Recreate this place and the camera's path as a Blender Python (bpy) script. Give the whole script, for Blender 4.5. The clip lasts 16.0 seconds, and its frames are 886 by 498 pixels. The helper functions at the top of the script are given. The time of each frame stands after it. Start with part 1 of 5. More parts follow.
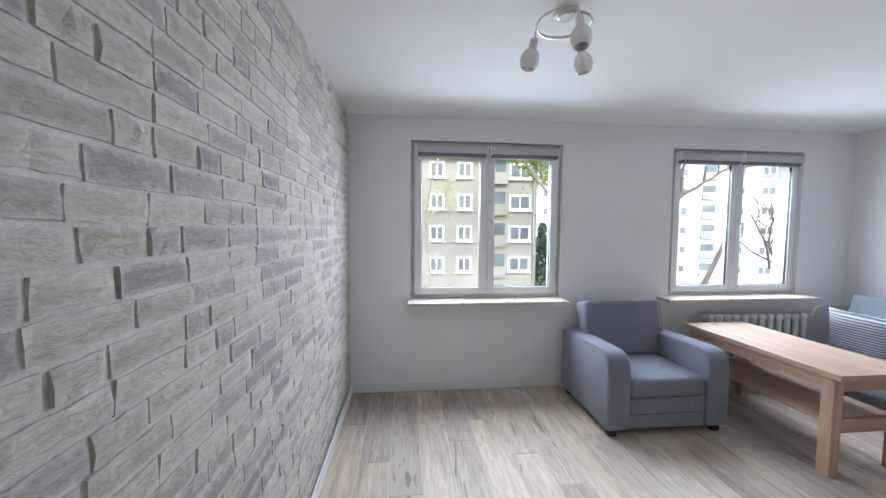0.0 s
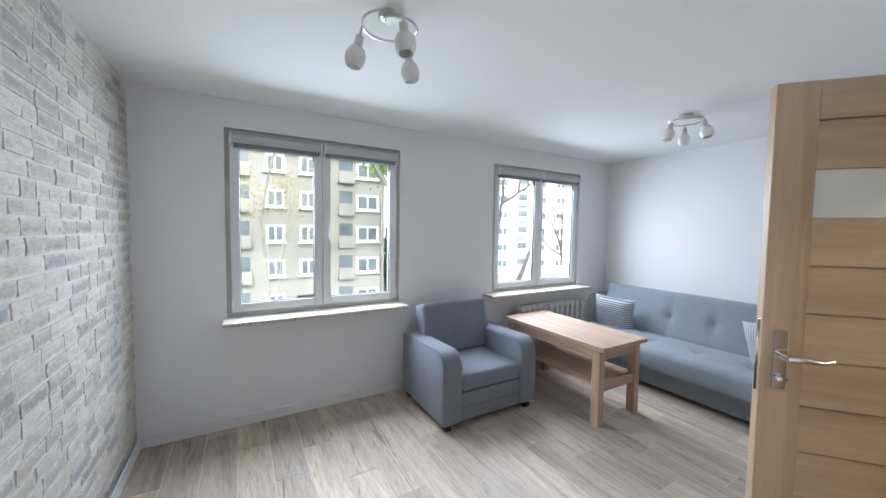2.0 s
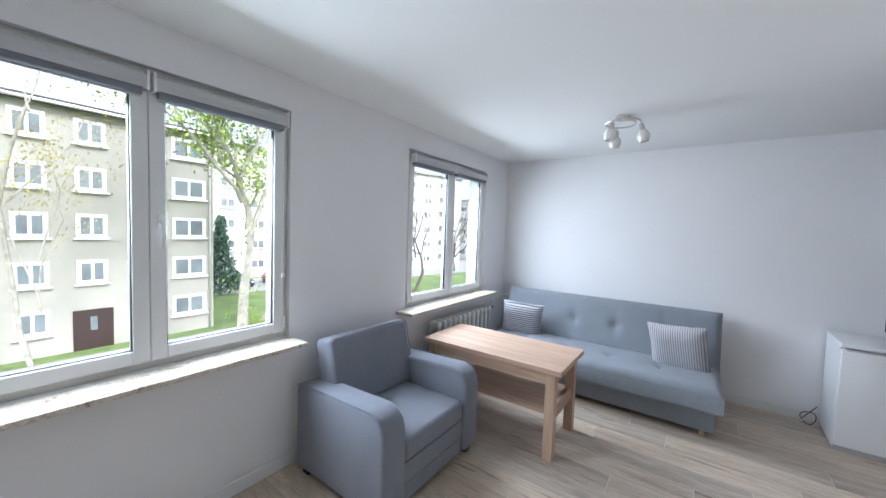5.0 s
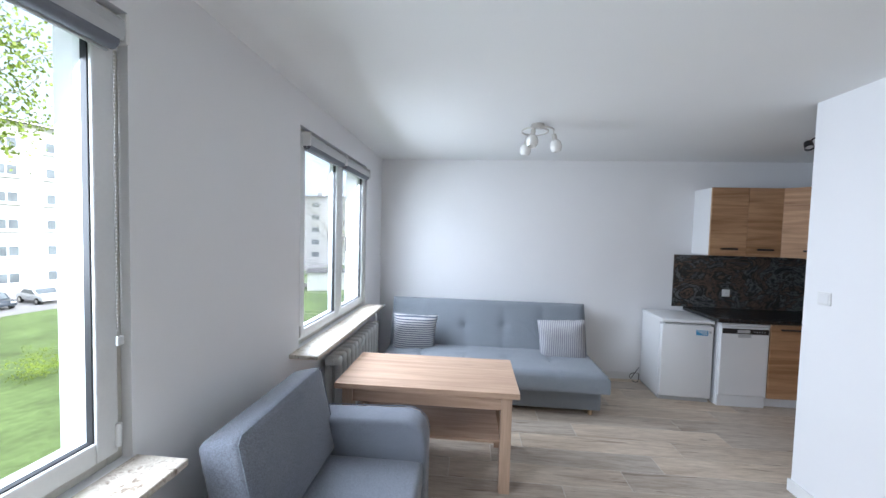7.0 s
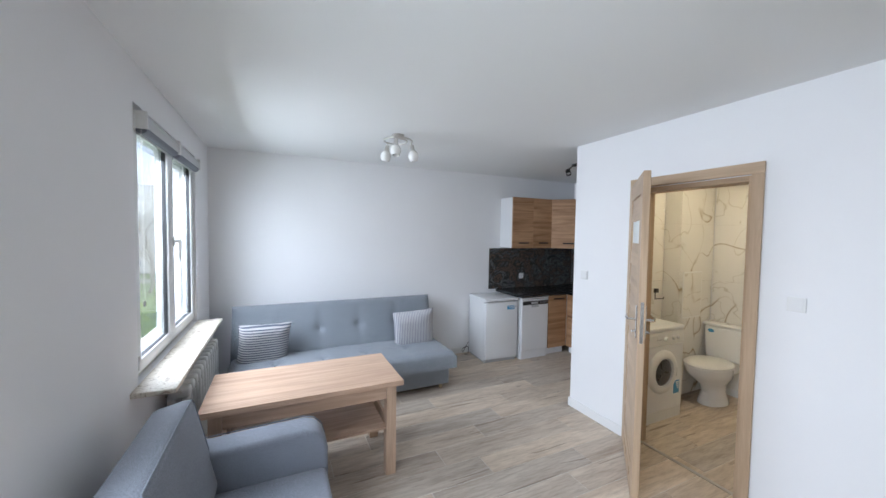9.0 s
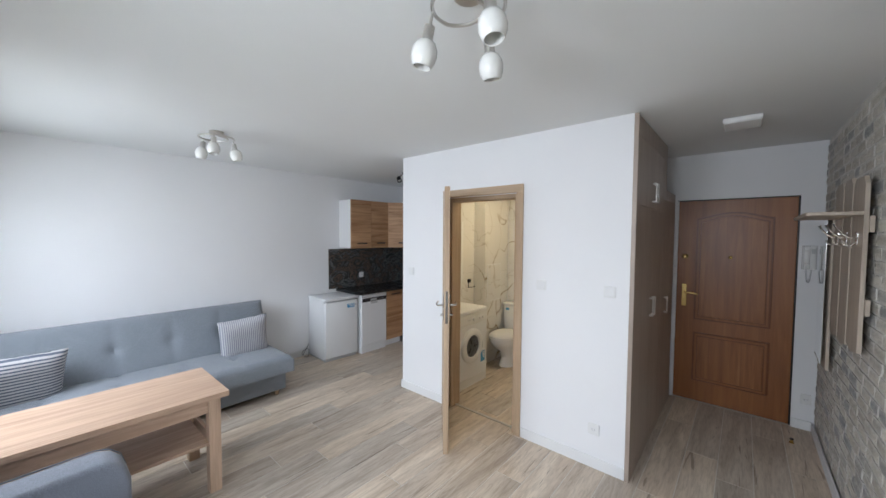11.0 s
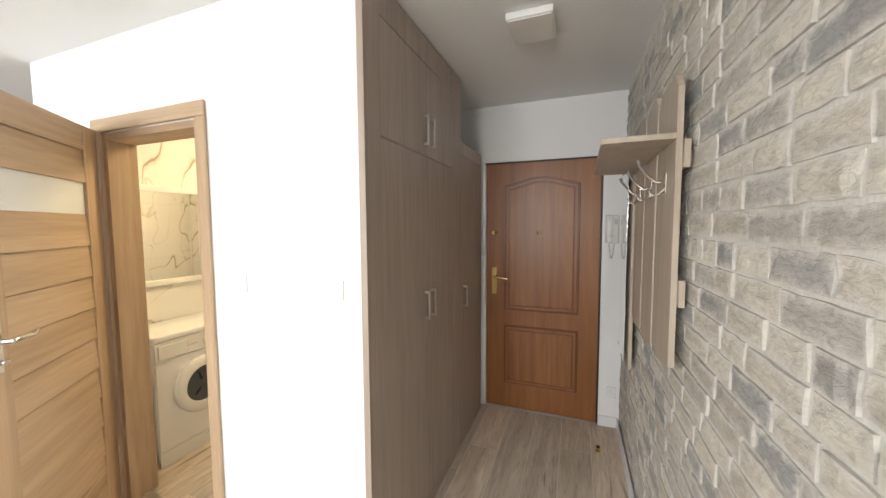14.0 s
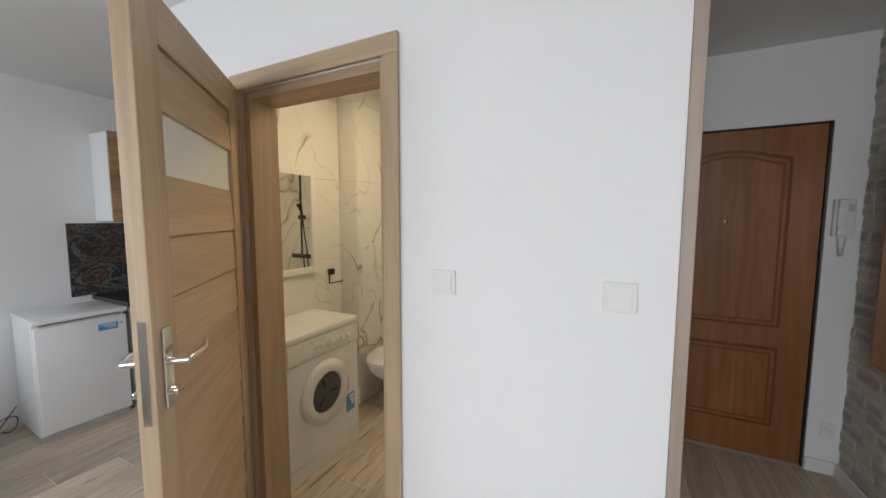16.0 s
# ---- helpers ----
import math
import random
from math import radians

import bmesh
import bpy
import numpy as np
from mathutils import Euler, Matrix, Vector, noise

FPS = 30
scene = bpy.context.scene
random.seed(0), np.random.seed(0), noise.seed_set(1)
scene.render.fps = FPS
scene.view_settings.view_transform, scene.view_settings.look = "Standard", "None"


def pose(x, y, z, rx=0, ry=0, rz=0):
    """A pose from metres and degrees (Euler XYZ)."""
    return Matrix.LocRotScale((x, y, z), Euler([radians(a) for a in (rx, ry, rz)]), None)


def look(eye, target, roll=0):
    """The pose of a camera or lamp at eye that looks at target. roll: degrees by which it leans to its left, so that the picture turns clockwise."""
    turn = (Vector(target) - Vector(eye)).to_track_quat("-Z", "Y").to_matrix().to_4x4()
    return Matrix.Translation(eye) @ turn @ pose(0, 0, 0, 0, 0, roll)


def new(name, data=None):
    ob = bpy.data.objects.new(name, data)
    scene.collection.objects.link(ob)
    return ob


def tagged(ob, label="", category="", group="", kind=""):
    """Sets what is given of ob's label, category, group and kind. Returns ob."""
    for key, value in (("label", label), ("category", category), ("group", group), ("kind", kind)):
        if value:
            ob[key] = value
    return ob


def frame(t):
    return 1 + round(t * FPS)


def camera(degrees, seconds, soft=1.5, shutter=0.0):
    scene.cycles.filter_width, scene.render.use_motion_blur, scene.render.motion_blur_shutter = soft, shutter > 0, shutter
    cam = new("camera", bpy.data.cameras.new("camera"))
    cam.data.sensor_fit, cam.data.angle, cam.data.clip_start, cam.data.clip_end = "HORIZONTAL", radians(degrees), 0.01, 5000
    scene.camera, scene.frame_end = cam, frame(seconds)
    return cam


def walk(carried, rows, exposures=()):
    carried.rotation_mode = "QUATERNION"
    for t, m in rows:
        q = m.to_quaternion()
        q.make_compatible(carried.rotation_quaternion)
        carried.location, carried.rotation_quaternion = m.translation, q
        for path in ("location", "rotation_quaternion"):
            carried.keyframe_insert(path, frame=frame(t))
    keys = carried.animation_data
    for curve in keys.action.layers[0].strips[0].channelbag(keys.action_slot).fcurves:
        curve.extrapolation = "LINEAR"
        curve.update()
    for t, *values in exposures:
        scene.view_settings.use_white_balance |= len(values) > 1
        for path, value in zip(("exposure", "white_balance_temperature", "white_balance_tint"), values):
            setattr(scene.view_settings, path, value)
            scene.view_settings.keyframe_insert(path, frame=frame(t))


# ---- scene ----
cam = camera(103.3, 16.0)
PATH = [
    (0, (0.268, 0.742, 1.511), (0.471, 2.728, 1.394), 0.4),
    (0.5, (0.262, 0.861, 1.496), (0.645, 2.822, 1.395), 0.4),
    (1, (0.287, 0.881, 1.573), (0.917, 2.775, 1.452), 0.8),
    (1.5, (0.341, 0.882, 1.57), (1.189, 2.69, 1.464), 0.8),
    (2, (0.394, 0.833, 1.558), (1.396, 2.561, 1.45), 0.8),
    (2.5, (0.416, 0.893, 1.525), (1.54, 2.543, 1.422), 1.0),
    (3, (0.424, 1.055, 1.525), (1.622, 2.653, 1.418), 1.1),
    (3.2, (0.426, 1.097, 1.607), (1.617, 2.697, 1.458), 1.9),
    (5.3, (0.486, 1.999, 1.586), (2.207, 3.013, 1.487), 1.8),
    (5.5, (0.506, 2.108, 1.589), (2.287, 3.015, 1.492), 1.8),
    (6, (0.595, 2.365, 1.604), (2.468, 3.061, 1.509), 1.7),
    (6.5, (0.648, 2.607, 1.623), (2.596, 3.053, 1.535), 1.6),
    (7, (0.666, 2.832, 1.63), (2.658, 2.998, 1.544), 1.5),
    (7.5, (0.734, 2.999, 1.625), (2.731, 2.93, 1.541), 1.3),
    (8, (0.753, 3.118, 1.638), (2.729, 2.818, 1.561), 1.1),
    (8.5, (0.669, 3.221, 1.647), (2.575, 2.618, 1.571), 0.9),
    (10.8, (0.294, 3.332, 1.7), (1.682, 1.895, 1.607), 0.6),
    (11, (0.26, 3.317, 1.699), (1.564, 1.803, 1.613), 0.4),
    (11.5, (0.194, 3.243, 1.676), (1.226, 1.532, 1.593), 0.5),
    (12, (0.156, 3.067, 1.653), (0.973, 1.243, 1.564), 0.4),
    (12.5, (0.136, 2.766, 1.643), (0.821, 0.89, 1.541), 0.3),
    (13, (0.13, 2.455, 1.597), (0.809, 0.577, 1.481), -0.0),
    (13.5, (0.084, 2.109, 1.574), (0.775, 0.237, 1.449), -0.2),
    (14, (0.086, 1.828, 1.553), (0.793, -0.038, 1.416), -0.3),
    (14.5, (0.138, 1.694, 1.531), (0.854, -0.168, 1.385), 0.1),
    (15, (0.351, 1.719, 1.515), (1.12, -0.122, 1.364), 0.2),
    (15.5, (0.688, 1.785, 1.515), (1.487, -0.042, 1.366), 0.5),
    (16, (0.985, 1.717, 1.503), (1.86, -0.075, 1.334), 0.1),
]
EXPOSURE = [(0.0, 1.92, 5700, 10), (1.5, 1.94, 5700, 10), (3.0, 2.16, 5750, 10), (5.5, 2.03, 5650, 10), (7.0, 2.03, 5700, 10), (8.0, 2.0, 5750, 10), (11.0, 1.92, 6000, 10), (12.5, 1.96, 6300, 10), (13.5, 2.54, 6600, 10), (14.5, 3.06, 7000, 10), (15.0, 3.02, 7000, 10), (15.5, 2.51, 6450, 10), (16.0, 1.83, 6350, 10)]
walk(cam, [(t, look(eye, target, roll)) for t, eye, target, roll in PATH], EXPOSURE)

# ---- light ----
world = bpy.data.worlds.new("sky")
scene.world = world
world.use_nodes = True
wn = world.node_tree.nodes
sky = wn.new("ShaderNodeTexSky")
sky.sky_type, sky.sun_disc = "NISHITA", False
sky.sun_elevation, sky.sun_rotation = radians(42), radians(195)
sky.air_density, sky.dust_density, sky.ozone_density = 1.0, 4.0, 1.0
haze = wn.new("ShaderNodeHueSaturation")            # a hazy, nearly white sky
haze.inputs["Saturation"].default_value = 0.45
world.node_tree.links.new(sky.outputs["Color"], haze.inputs["Color"])
world.node_tree.links.new(haze.outputs["Color"], wn["Background"].inputs["Color"])
wn["Background"].inputs["Strength"].default_value = 0.125

sun = new("sun", bpy.data.lights.new("sun", "SUN"))
sun.data.energy, sun.data.angle, sun.data.color = 0.95, radians(12), (1.0, 0.95, 0.88)
sun.matrix_world = look((0, -20, 18), (-5, 0, 0))
for wx in (1.0075, 3.5425):               # the sky's light just outside the two window openings
    sky_light = new("window_skylight", bpy.data.lights.new("window_skylight", "AREA"))
    sky_light.data.shape, sky_light.data.size, sky_light.data.size_y = "RECTANGLE", 1.34, 0.95
    sky_light.data.energy, sky_light.data.color = 19.5, (0.92, 0.957, 1.0)
    sky_light.data.spread = radians(175)
    sky_light.matrix_world = look((wx, 4.30, 1.76), (wx, 1.30, -0.95))


# ---- materials ----
def tree(name):
    m = bpy.data.materials.new(name)
    m.use_nodes = True
    return m, m.node_tree.nodes, m.node_tree.links, m.node_tree.nodes["Principled BSDF"]


def coords(n, l, stretch, shift=True, kind="Object"):
    """Object coordinates, stretched, and shifted from object to object."""
    tc, mp = n.new("ShaderNodeTexCoord"), n.new("ShaderNodeMapping")
    mp.inputs["Scale"].default_value = stretch
    l.new(tc.outputs[kind], mp.inputs["Vector"])
    if shift:
        info, mul = n.new("ShaderNodeObjectInfo"), n.new("ShaderNodeMath")
        mul.operation = "MULTIPLY"
        mul.inputs[1].default_value = 37.0
        l.new(info.outputs["Random"], mul.inputs[0])
        l.new(mul.outputs[0], mp.inputs["Location"])
    return mp.outputs["Vector"]


def noise_at(n, l, vec, scale, detail=3.0, rough=0.55, distort=0.0):
    t = n.new("ShaderNodeTexNoise")
    t.inputs["Scale"].default_value, t.inputs["Detail"].default_value = scale, detail
    t.inputs["Roughness"].default_value, t.inputs["Distortion"].default_value = rough, distort
    l.new(vec, t.inputs["Vector"])
    return t.outputs["Fac"]


def ramp(n, l, fac, stops):
    r = n.new("ShaderNodeValToRGB")
    e = r.color_ramp.elements
    while len(e) < len(stops):
        e.new(0.5)
    for k, (p, c) in enumerate(stops):
        e[k].position, e[k].color = p, (*c, 1)
    l.new(fac, r.inputs["Fac"])
    return r.outputs["Color"]


def mixed(n, l, a, b, fac, how="MIX"):
    m = n.new("ShaderNodeMix")
    m.data_type, m.blend_type = "RGBA", how
    for sock, v in ((m.inputs["A"], a), (m.inputs["B"], b), (m.inputs["Factor"], fac)):
        if isinstance(v, (int, float)):
            sock.default_value = v
        elif isinstance(v, tuple):
            sock.default_value = (*v, 1)
        else:
            l.new(v, sock)
    return m.outputs["Result"]


def bumped(n, l, p, height, strength, distance=0.002):
    b = n.new("ShaderNodeBump")
    b.inputs["Strength"].default_value, b.inputs["Distance"].default_value = strength, distance
    l.new(height, b.inputs["Height"])
    l.new(b.outputs["Normal"], p.inputs["Normal"])


def shade(c, k):
    return tuple(min(1.0, v * k) for v in c)


def plain(name, colour, rough=0.5, metal=0.0, vary=0.06, big=2.0, small=90.0, bump=0.15, dist=0.0015, spec=0.5):
    """Paint, plastic, metal, cloth: one colour with stains at two scales, and fine relief."""
    m, n, l, p = tree(name)
    v = coords(n, l, (1, 1, 1))
    c1 = ramp(n, l, noise_at(n, l, v, big, 4), [(0.3, shade(colour, 1 - vary)), (0.7, shade(colour, 1 + vary))])
    fine = noise_at(n, l, v, small, 3)
    c2 = ramp(n, l, fine, [(0.3, shade((1, 1, 1), 1 - vary)), (0.7, (1, 1, 1))])
    l.new(mixed(n, l, c1, c2, 1.0, "MULTIPLY"), p.inputs["Base Color"])
    p.inputs["Roughness"].default_value, p.inputs["Metallic"].default_value = rough, metal
    p.inputs["Specular IOR Level"].default_value = spec
    if bump:
        bumped(n, l, p, fine, bump, dist)
    return m


def wood(name, light, dark, along="z", rough=0.45, size=1.0, contrast=1.0, mark=None, change=0.12, bump=0.12):
    """Wood with its grain along one axis; alike pieces differ."""
    m, n, l, p = tree(name)
    k = {"x": (0.06, 1, 1), "y": (1, 0.06, 1), "z": (1, 1, 0.06)}[along]
    v = coords(n, l, tuple(a * size for a in k))
    a = noise_at(n, l, v, 7, 5, 0.6, 1.2)
    b = noise_at(n, l, v, 45, 4, 0.6, 0.3)
    mid = tuple((x + y) / 2 for x, y in zip(light, dark))
    ca = ramp(n, l, a, [(0.5 - 0.2 / contrast, dark), (0.5, mid), (0.5 + 0.18 / contrast, light)])
    cb = ramp(n, l, b, [(0.3, (0.82, 0.80, 0.78)), (0.6, (1, 1, 1))])
    col = mixed(n, l, ca, cb, 0.8, "MULTIPLY")
    if mark:
        d = noise_at(n, l, v, 3.2, 6, 0.7, 2.0)
        f = ramp(n, l, d, [(0.60, (0, 0, 0)), (0.72, (1, 1, 1))])
        col = mixed(n, l, col, mark, f)
    info = n.new("ShaderNodeObjectInfo")
    tone = ramp(n, l, info.outputs["Random"], [(0, shade((1, 1, 1), 1 - change)), (1, (1, 1, 1))])
    l.new(mixed(n, l, col, tone, 1.0, "MULTIPLY"), p.inputs["Base Color"])
    p.inputs["Roughness"].default_value = rough
    bumped(n, l, p, b, bump, 0.001)
    return m


def glassy(name, rough=0.0, tint=(1, 1, 1), thin=True):
    m, n, l, p = tree(name)
    if thin:
        n.remove(p)
        tr, gl, mx, fr, up = n.new("ShaderNodeBsdfTransparent"), n.new("ShaderNodeBsdfGlossy"), n.new("ShaderNodeMixShader"), n.new("ShaderNodeLayerWeight"), n.new("ShaderNodeMath")
        tr.inputs["Color"].default_value = (*tint, 1)
        gl.inputs["Roughness"].default_value = rough
        up.operation, up.inputs[1].default_value = "POWER", 4.0
        l.new(fr.outputs["Facing"], up.inputs[0])
        l.new(up.outputs[0], mx.inputs["Fac"])
        l.new(tr.outputs[0], mx.inputs[1])
        l.new(gl.outputs[0], mx.inputs[2])
        l.new(mx.outputs[0], n["Material Output"].inputs["Surface"])
        return m
    p.inputs["Base Color"].default_value = (*tint, 1)
    p.inputs["Roughness"].default_value, p.inputs["Transmission Weight"].default_value = rough, 1.0
    return m


def glow(name, colour, strength):
    m, n, l, p = tree(name)
    p.inputs["Base Color"].default_value = (0.8, 0.8, 0.8, 1)
    p.inputs["Emission Color"].default_value = (*colour, 1)
    p.inputs["Emission Strength"].default_value = strength
    return m


WALL = plain("wall_paint", (0.83, 0.83, 0.84), 0.75, vary=0.015, big=1.2, small=220, bump=0.12, dist=0.001, spec=0.3)
CEIL = plain("ceiling_paint", (0.84, 0.85, 0.85), 0.85, vary=0.015, big=0.8, small=160, bump=0.15, dist=0.001, spec=0.2)
TRIM = plain("white_trim", (0.78, 0.78, 0.78), 0.45, vary=0.02, bump=0.05)
UPVC = plain("white_upvc", (0.74, 0.75, 0.75), 0.35, vary=0.03, bump=0.04)
OLDPAINT = plain("aged_white_paint", (0.60, 0.59, 0.54), 0.55, vary=0.12, big=6, bump=0.15)
BLIND = plain("grey_blind_cloth", (0.17, 0.18, 0.21), 0.8, vary=0.05, small=300, bump=0.2)
CASSETTE = plain("blind_cassette", (0.50, 0.51, 0.52), 0.4, vary=0.03, bump=0.03)
GASKET = plain("black_gasket", (0.02, 0.02, 0.022), 0.6, bump=0)
GLASS = glassy("window_glass", 0.0, (0.90, 0.91, 0.91))
CLEAR = glassy("dark_glass", 0.02, (0.68, 0.69, 0.71))
FROST = plain("frosted_glass", (0.74, 0.78, 0.78), 0.28, vary=0.02, small=400, bump=0.08)
ENAMEL = plain("white_enamel", (0.80, 0.81, 0.82), 0.28, vary=0.015, bump=0.02)
PORCELAIN = plain("white_porcelain", (0.82, 0.82, 0.81), 0.08, vary=0.01, bump=0)
PLASTIC = plain("white_plastic", (0.78, 0.78, 0.77), 0.35, vary=0.02, bump=0.02)
DRUM = plain("steel_drum", (0.22, 0.22, 0.22), 0.35, 0.5, vary=0.25, big=12, bump=0.1)
CHROME = plain("chrome", (0.78, 0.78, 0.78), 0.14, 1.0, vary=0.02, bump=0.02)
NICKEL = plain("brushed_nickel", (0.62, 0.60, 0.57), 0.32, 1.0, vary=0.05, small=200, bump=0.05)
BRASS = plain("brass", (0.72, 0.52, 0.20), 0.25, 1.0, vary=0.08, bump=0.03)
BLACK = plain("black_metal", (0.018, 0.018, 0.02), 0.4, vary=0.05, bump=0.05)
RADIATOR = plain("radiator_enamel", (0.68, 0.69, 0.68), 0.4, vary=0.05, bump=0.08)
BLUE = plain("blue_sticker", (0.06, 0.30, 0.55), 0.4, vary=0.03, bump=0)
SHADE = plain("opal_glass", (0.80, 0.79, 0.76), 0.2, vary=0.02, bump=0)
MIRROR = plain("mirror_silver", (0.9, 0.91, 0.91), 0.01, 1.0, vary=0.0, bump=0)
BEECH = wood("beech_foot", (0.62, 0.45, 0.28), (0.50, 0.34, 0.20))
OAK_X = wood("light_oak_x", (0.60, 0.425, 0.305), (0.43, 0.29, 0.20), "x", 0.55, 1.5, 1.2, mark=(0.34, 0.21, 0.14))
OAK_Y = wood("light_oak_y", (0.60, 0.42, 0.30), (0.43, 0.285, 0.195), "y", 0.55, 1.5, 1.2, mark=(0.34, 0.21, 0.14))
OAK_Z = wood("light_oak_z", (0.62, 0.445, 0.32), (0.47, 0.325, 0.225), "z", 0.45, 1.5, 1.2)
DOOR_X = wood("sonoma_oak_x", (0.62, 0.465, 0.315), (0.45, 0.325, 0.21), "x", 0.5, mark=(0.36, 0.23, 0.13), change=0.06)
DOOR_Z = wood("sonoma_oak_z", (0.62, 0.465, 0.315), (0.46, 0.33, 0.215), "z", 0.5, change=0.05)
WARDROBE = wood("grey_brown_laminate", (0.50, 0.42, 0.36), (0.40, 0.33, 0.28), "z", 0.4, 1.0, 0.8, change=0.04)
WARD_EDGE = wood("pale_brown_edge", (0.44, 0.36, 0.30), (0.37, 0.29, 0.24), "z", 0.45)
MAHOGANY = wood("red_brown_veneer", (0.315, 0.122, 0.036), (0.22, 0.078, 0.022), "z", 0.4, 1.2, 1.0, change=0.03)
MAHOGANY_P = wood("red_brown_panel_veneer", (0.33, 0.13, 0.04), (0.215, 0.076, 0.022), "z", 0.4, 2.0, 1.1, mark=(0.36, 0.155, 0.055), change=0.03)
# darkened door veneer: the shade of carved grooves put into the colour
MAHOGANY_SHADE = wood("moulding_groove_shade", (0.21, 0.068, 0.02), (0.15, 0.045, 0.014), "z", 0.33)
RACKWOOD = wood("pale_ash_laminate", (0.52, 0.445, 0.365), (0.40, 0.335, 0.265), "z", 0.5, change=0.08)
WOTAN = wood("wotan_oak", (0.58, 0.355, 0.195), (0.36, 0.195, 0.095), "x", 0.5, 1.6, 1.5, mark=(0.17, 0.08, 0.036))


def plank_material():
    """Printed wood on tile: broad tone bands, long dark cracks, knots, fine grain."""
    m, n, l, p = tree("wood_look_tile")
    v = coords(n, l, (1, 0.11, 1))
    band = noise_at(n, l, v, 9, 4, 0.6, 0.8)
    c = ramp(n, l, band, [(0.28, (0.45, 0.365, 0.285)), (0.46, (0.60, 0.51, 0.415)), (0.66, (0.72, 0.635, 0.53))])
    grain = noise_at(n, l, v, 70, 5, 0.65, 0.4)
    c = mixed(n, l, c, ramp(n, l, grain, [(0.32, (0.72, 0.70, 0.67)), (0.58, (1.03, 1.03, 1.02))]), 0.85, "MULTIPLY")
    crack = noise_at(n, l, coords(n, l, (1, 0.07, 1)), 17, 3, 0.5, 1.6)
    c = mixed(n, l, c, (0.22, 0.165, 0.12), ramp(n, l, crack, [(0.65, (0, 0, 0)), (0.69, (0.68, 0.68, 0.68))]))
    knot = noise_at(n, l, coords(n, l, (1, 0.3, 1)), 5.5, 5, 0.6, 2.2)
    c = mixed(n, l, c, (0.30, 0.225, 0.165), ramp(n, l, knot, [(0.67, (0, 0, 0)), (0.77, (0.6, 0.6, 0.6))]))
    info = n.new("ShaderNodeObjectInfo")
    tone = ramp(n, l, info.outputs["Random"], [(0, (0.76, 0.77, 0.79)), (0.5, (0.92, 0.90, 0.88)), (1, (1.06, 1.03, 0.99))])
    l.new(mixed(n, l, c, tone, 1.0, "MULTIPLY"), p.inputs["Base Color"])
    p.inputs["Roughness"].default_value = 0.5
    bumped(n, l, p, grain, 0.08, 0.001)
    return m


PLANK = plank_material()
GROUT = plain("tile_grout", (0.70, 0.66, 0.60), 0.8, vary=0.1)


def fabric(name, colour):
    m, n, l, p = tree(name)
    v = coords(n, l, (1, 1, 1))
    w = noise_at(n, l, v, 300, 3, 0.75)
    c = ramp(n, l, w, [(0.36, shade(colour, 0.55)), (0.64, shade(colour, 1.42))])
    c = mixed(n, l, c, ramp(n, l, noise_at(n, l, v, 5, 3), [(0.3, (0.9, 0.9, 0.9)), (0.7, (1, 1, 1))]), 1.0, "MULTIPLY")
    l.new(c, p.inputs["Base Color"])
    p.inputs["Roughness"].default_value, p.inputs["Sheen Weight"].default_value = 0.9, 0.25
    p.inputs["Specular IOR Level"].default_value = 0.2
    bumped(n, l, p, w, 0.35, 0.001)
    return m


CLOTH_DARK = fabric("slate_grey_upholstery", (0.212, 0.227, 0.268))
CLOTH_LIGHT = fabric("pale_blue_grey_upholstery", (0.25, 0.275, 0.308))
PIPING = fabric("seam_cord", (0.21, 0.235, 0.275))


def striped(name, axis, step=0.024, dark=(0.135, 0.15, 0.20), light=(0.60, 0.59, 0.59)):
    m, n, l, p = tree(name)
    tc, sep, mul, sn = n.new("ShaderNodeTexCoord"), n.new("ShaderNodeSeparateXYZ"), n.new("ShaderNodeMath"), n.new("ShaderNodeMath")
    l.new(tc.outputs["Object"], sep.inputs[0])
    mul.operation, mul.inputs[1].default_value, sn.operation = "MULTIPLY", 2 * math.pi / step, "SINE"
    l.new(sep.outputs[axis], mul.inputs[0])
    l.new(mul.outputs[0], sn.inputs[0])
    half = n.new("ShaderNodeMapRange")
    half.inputs["From Min"].default_value = -1
    l.new(sn.outputs[0], half.inputs["Value"])
    v = coords(n, l, (1, 1, 1))
    w = noise_at(n, l, v, 300, 2)
    c = ramp(n, l, half.outputs[0], [(0.32, dark), (0.5, light)])
    l.new(mixed(n, l, c, ramp(n, l, w, [(0.3, (0.8, 0.8, 0.8)), (0.7, (1, 1, 1))]), 1.0, "MULTIPLY"), p.inputs["Base Color"])
    p.inputs["Roughness"].default_value = 0.9
    bumped(n, l, p, w, 0.3, 0.001)
    return m


STRIPE_Z, STRIPE_X = striped("stripe_level", "Z"), striped("stripe_upright", "X", 0.018, (0.27, 0.28, 0.34), (0.62, 0.61, 0.62))


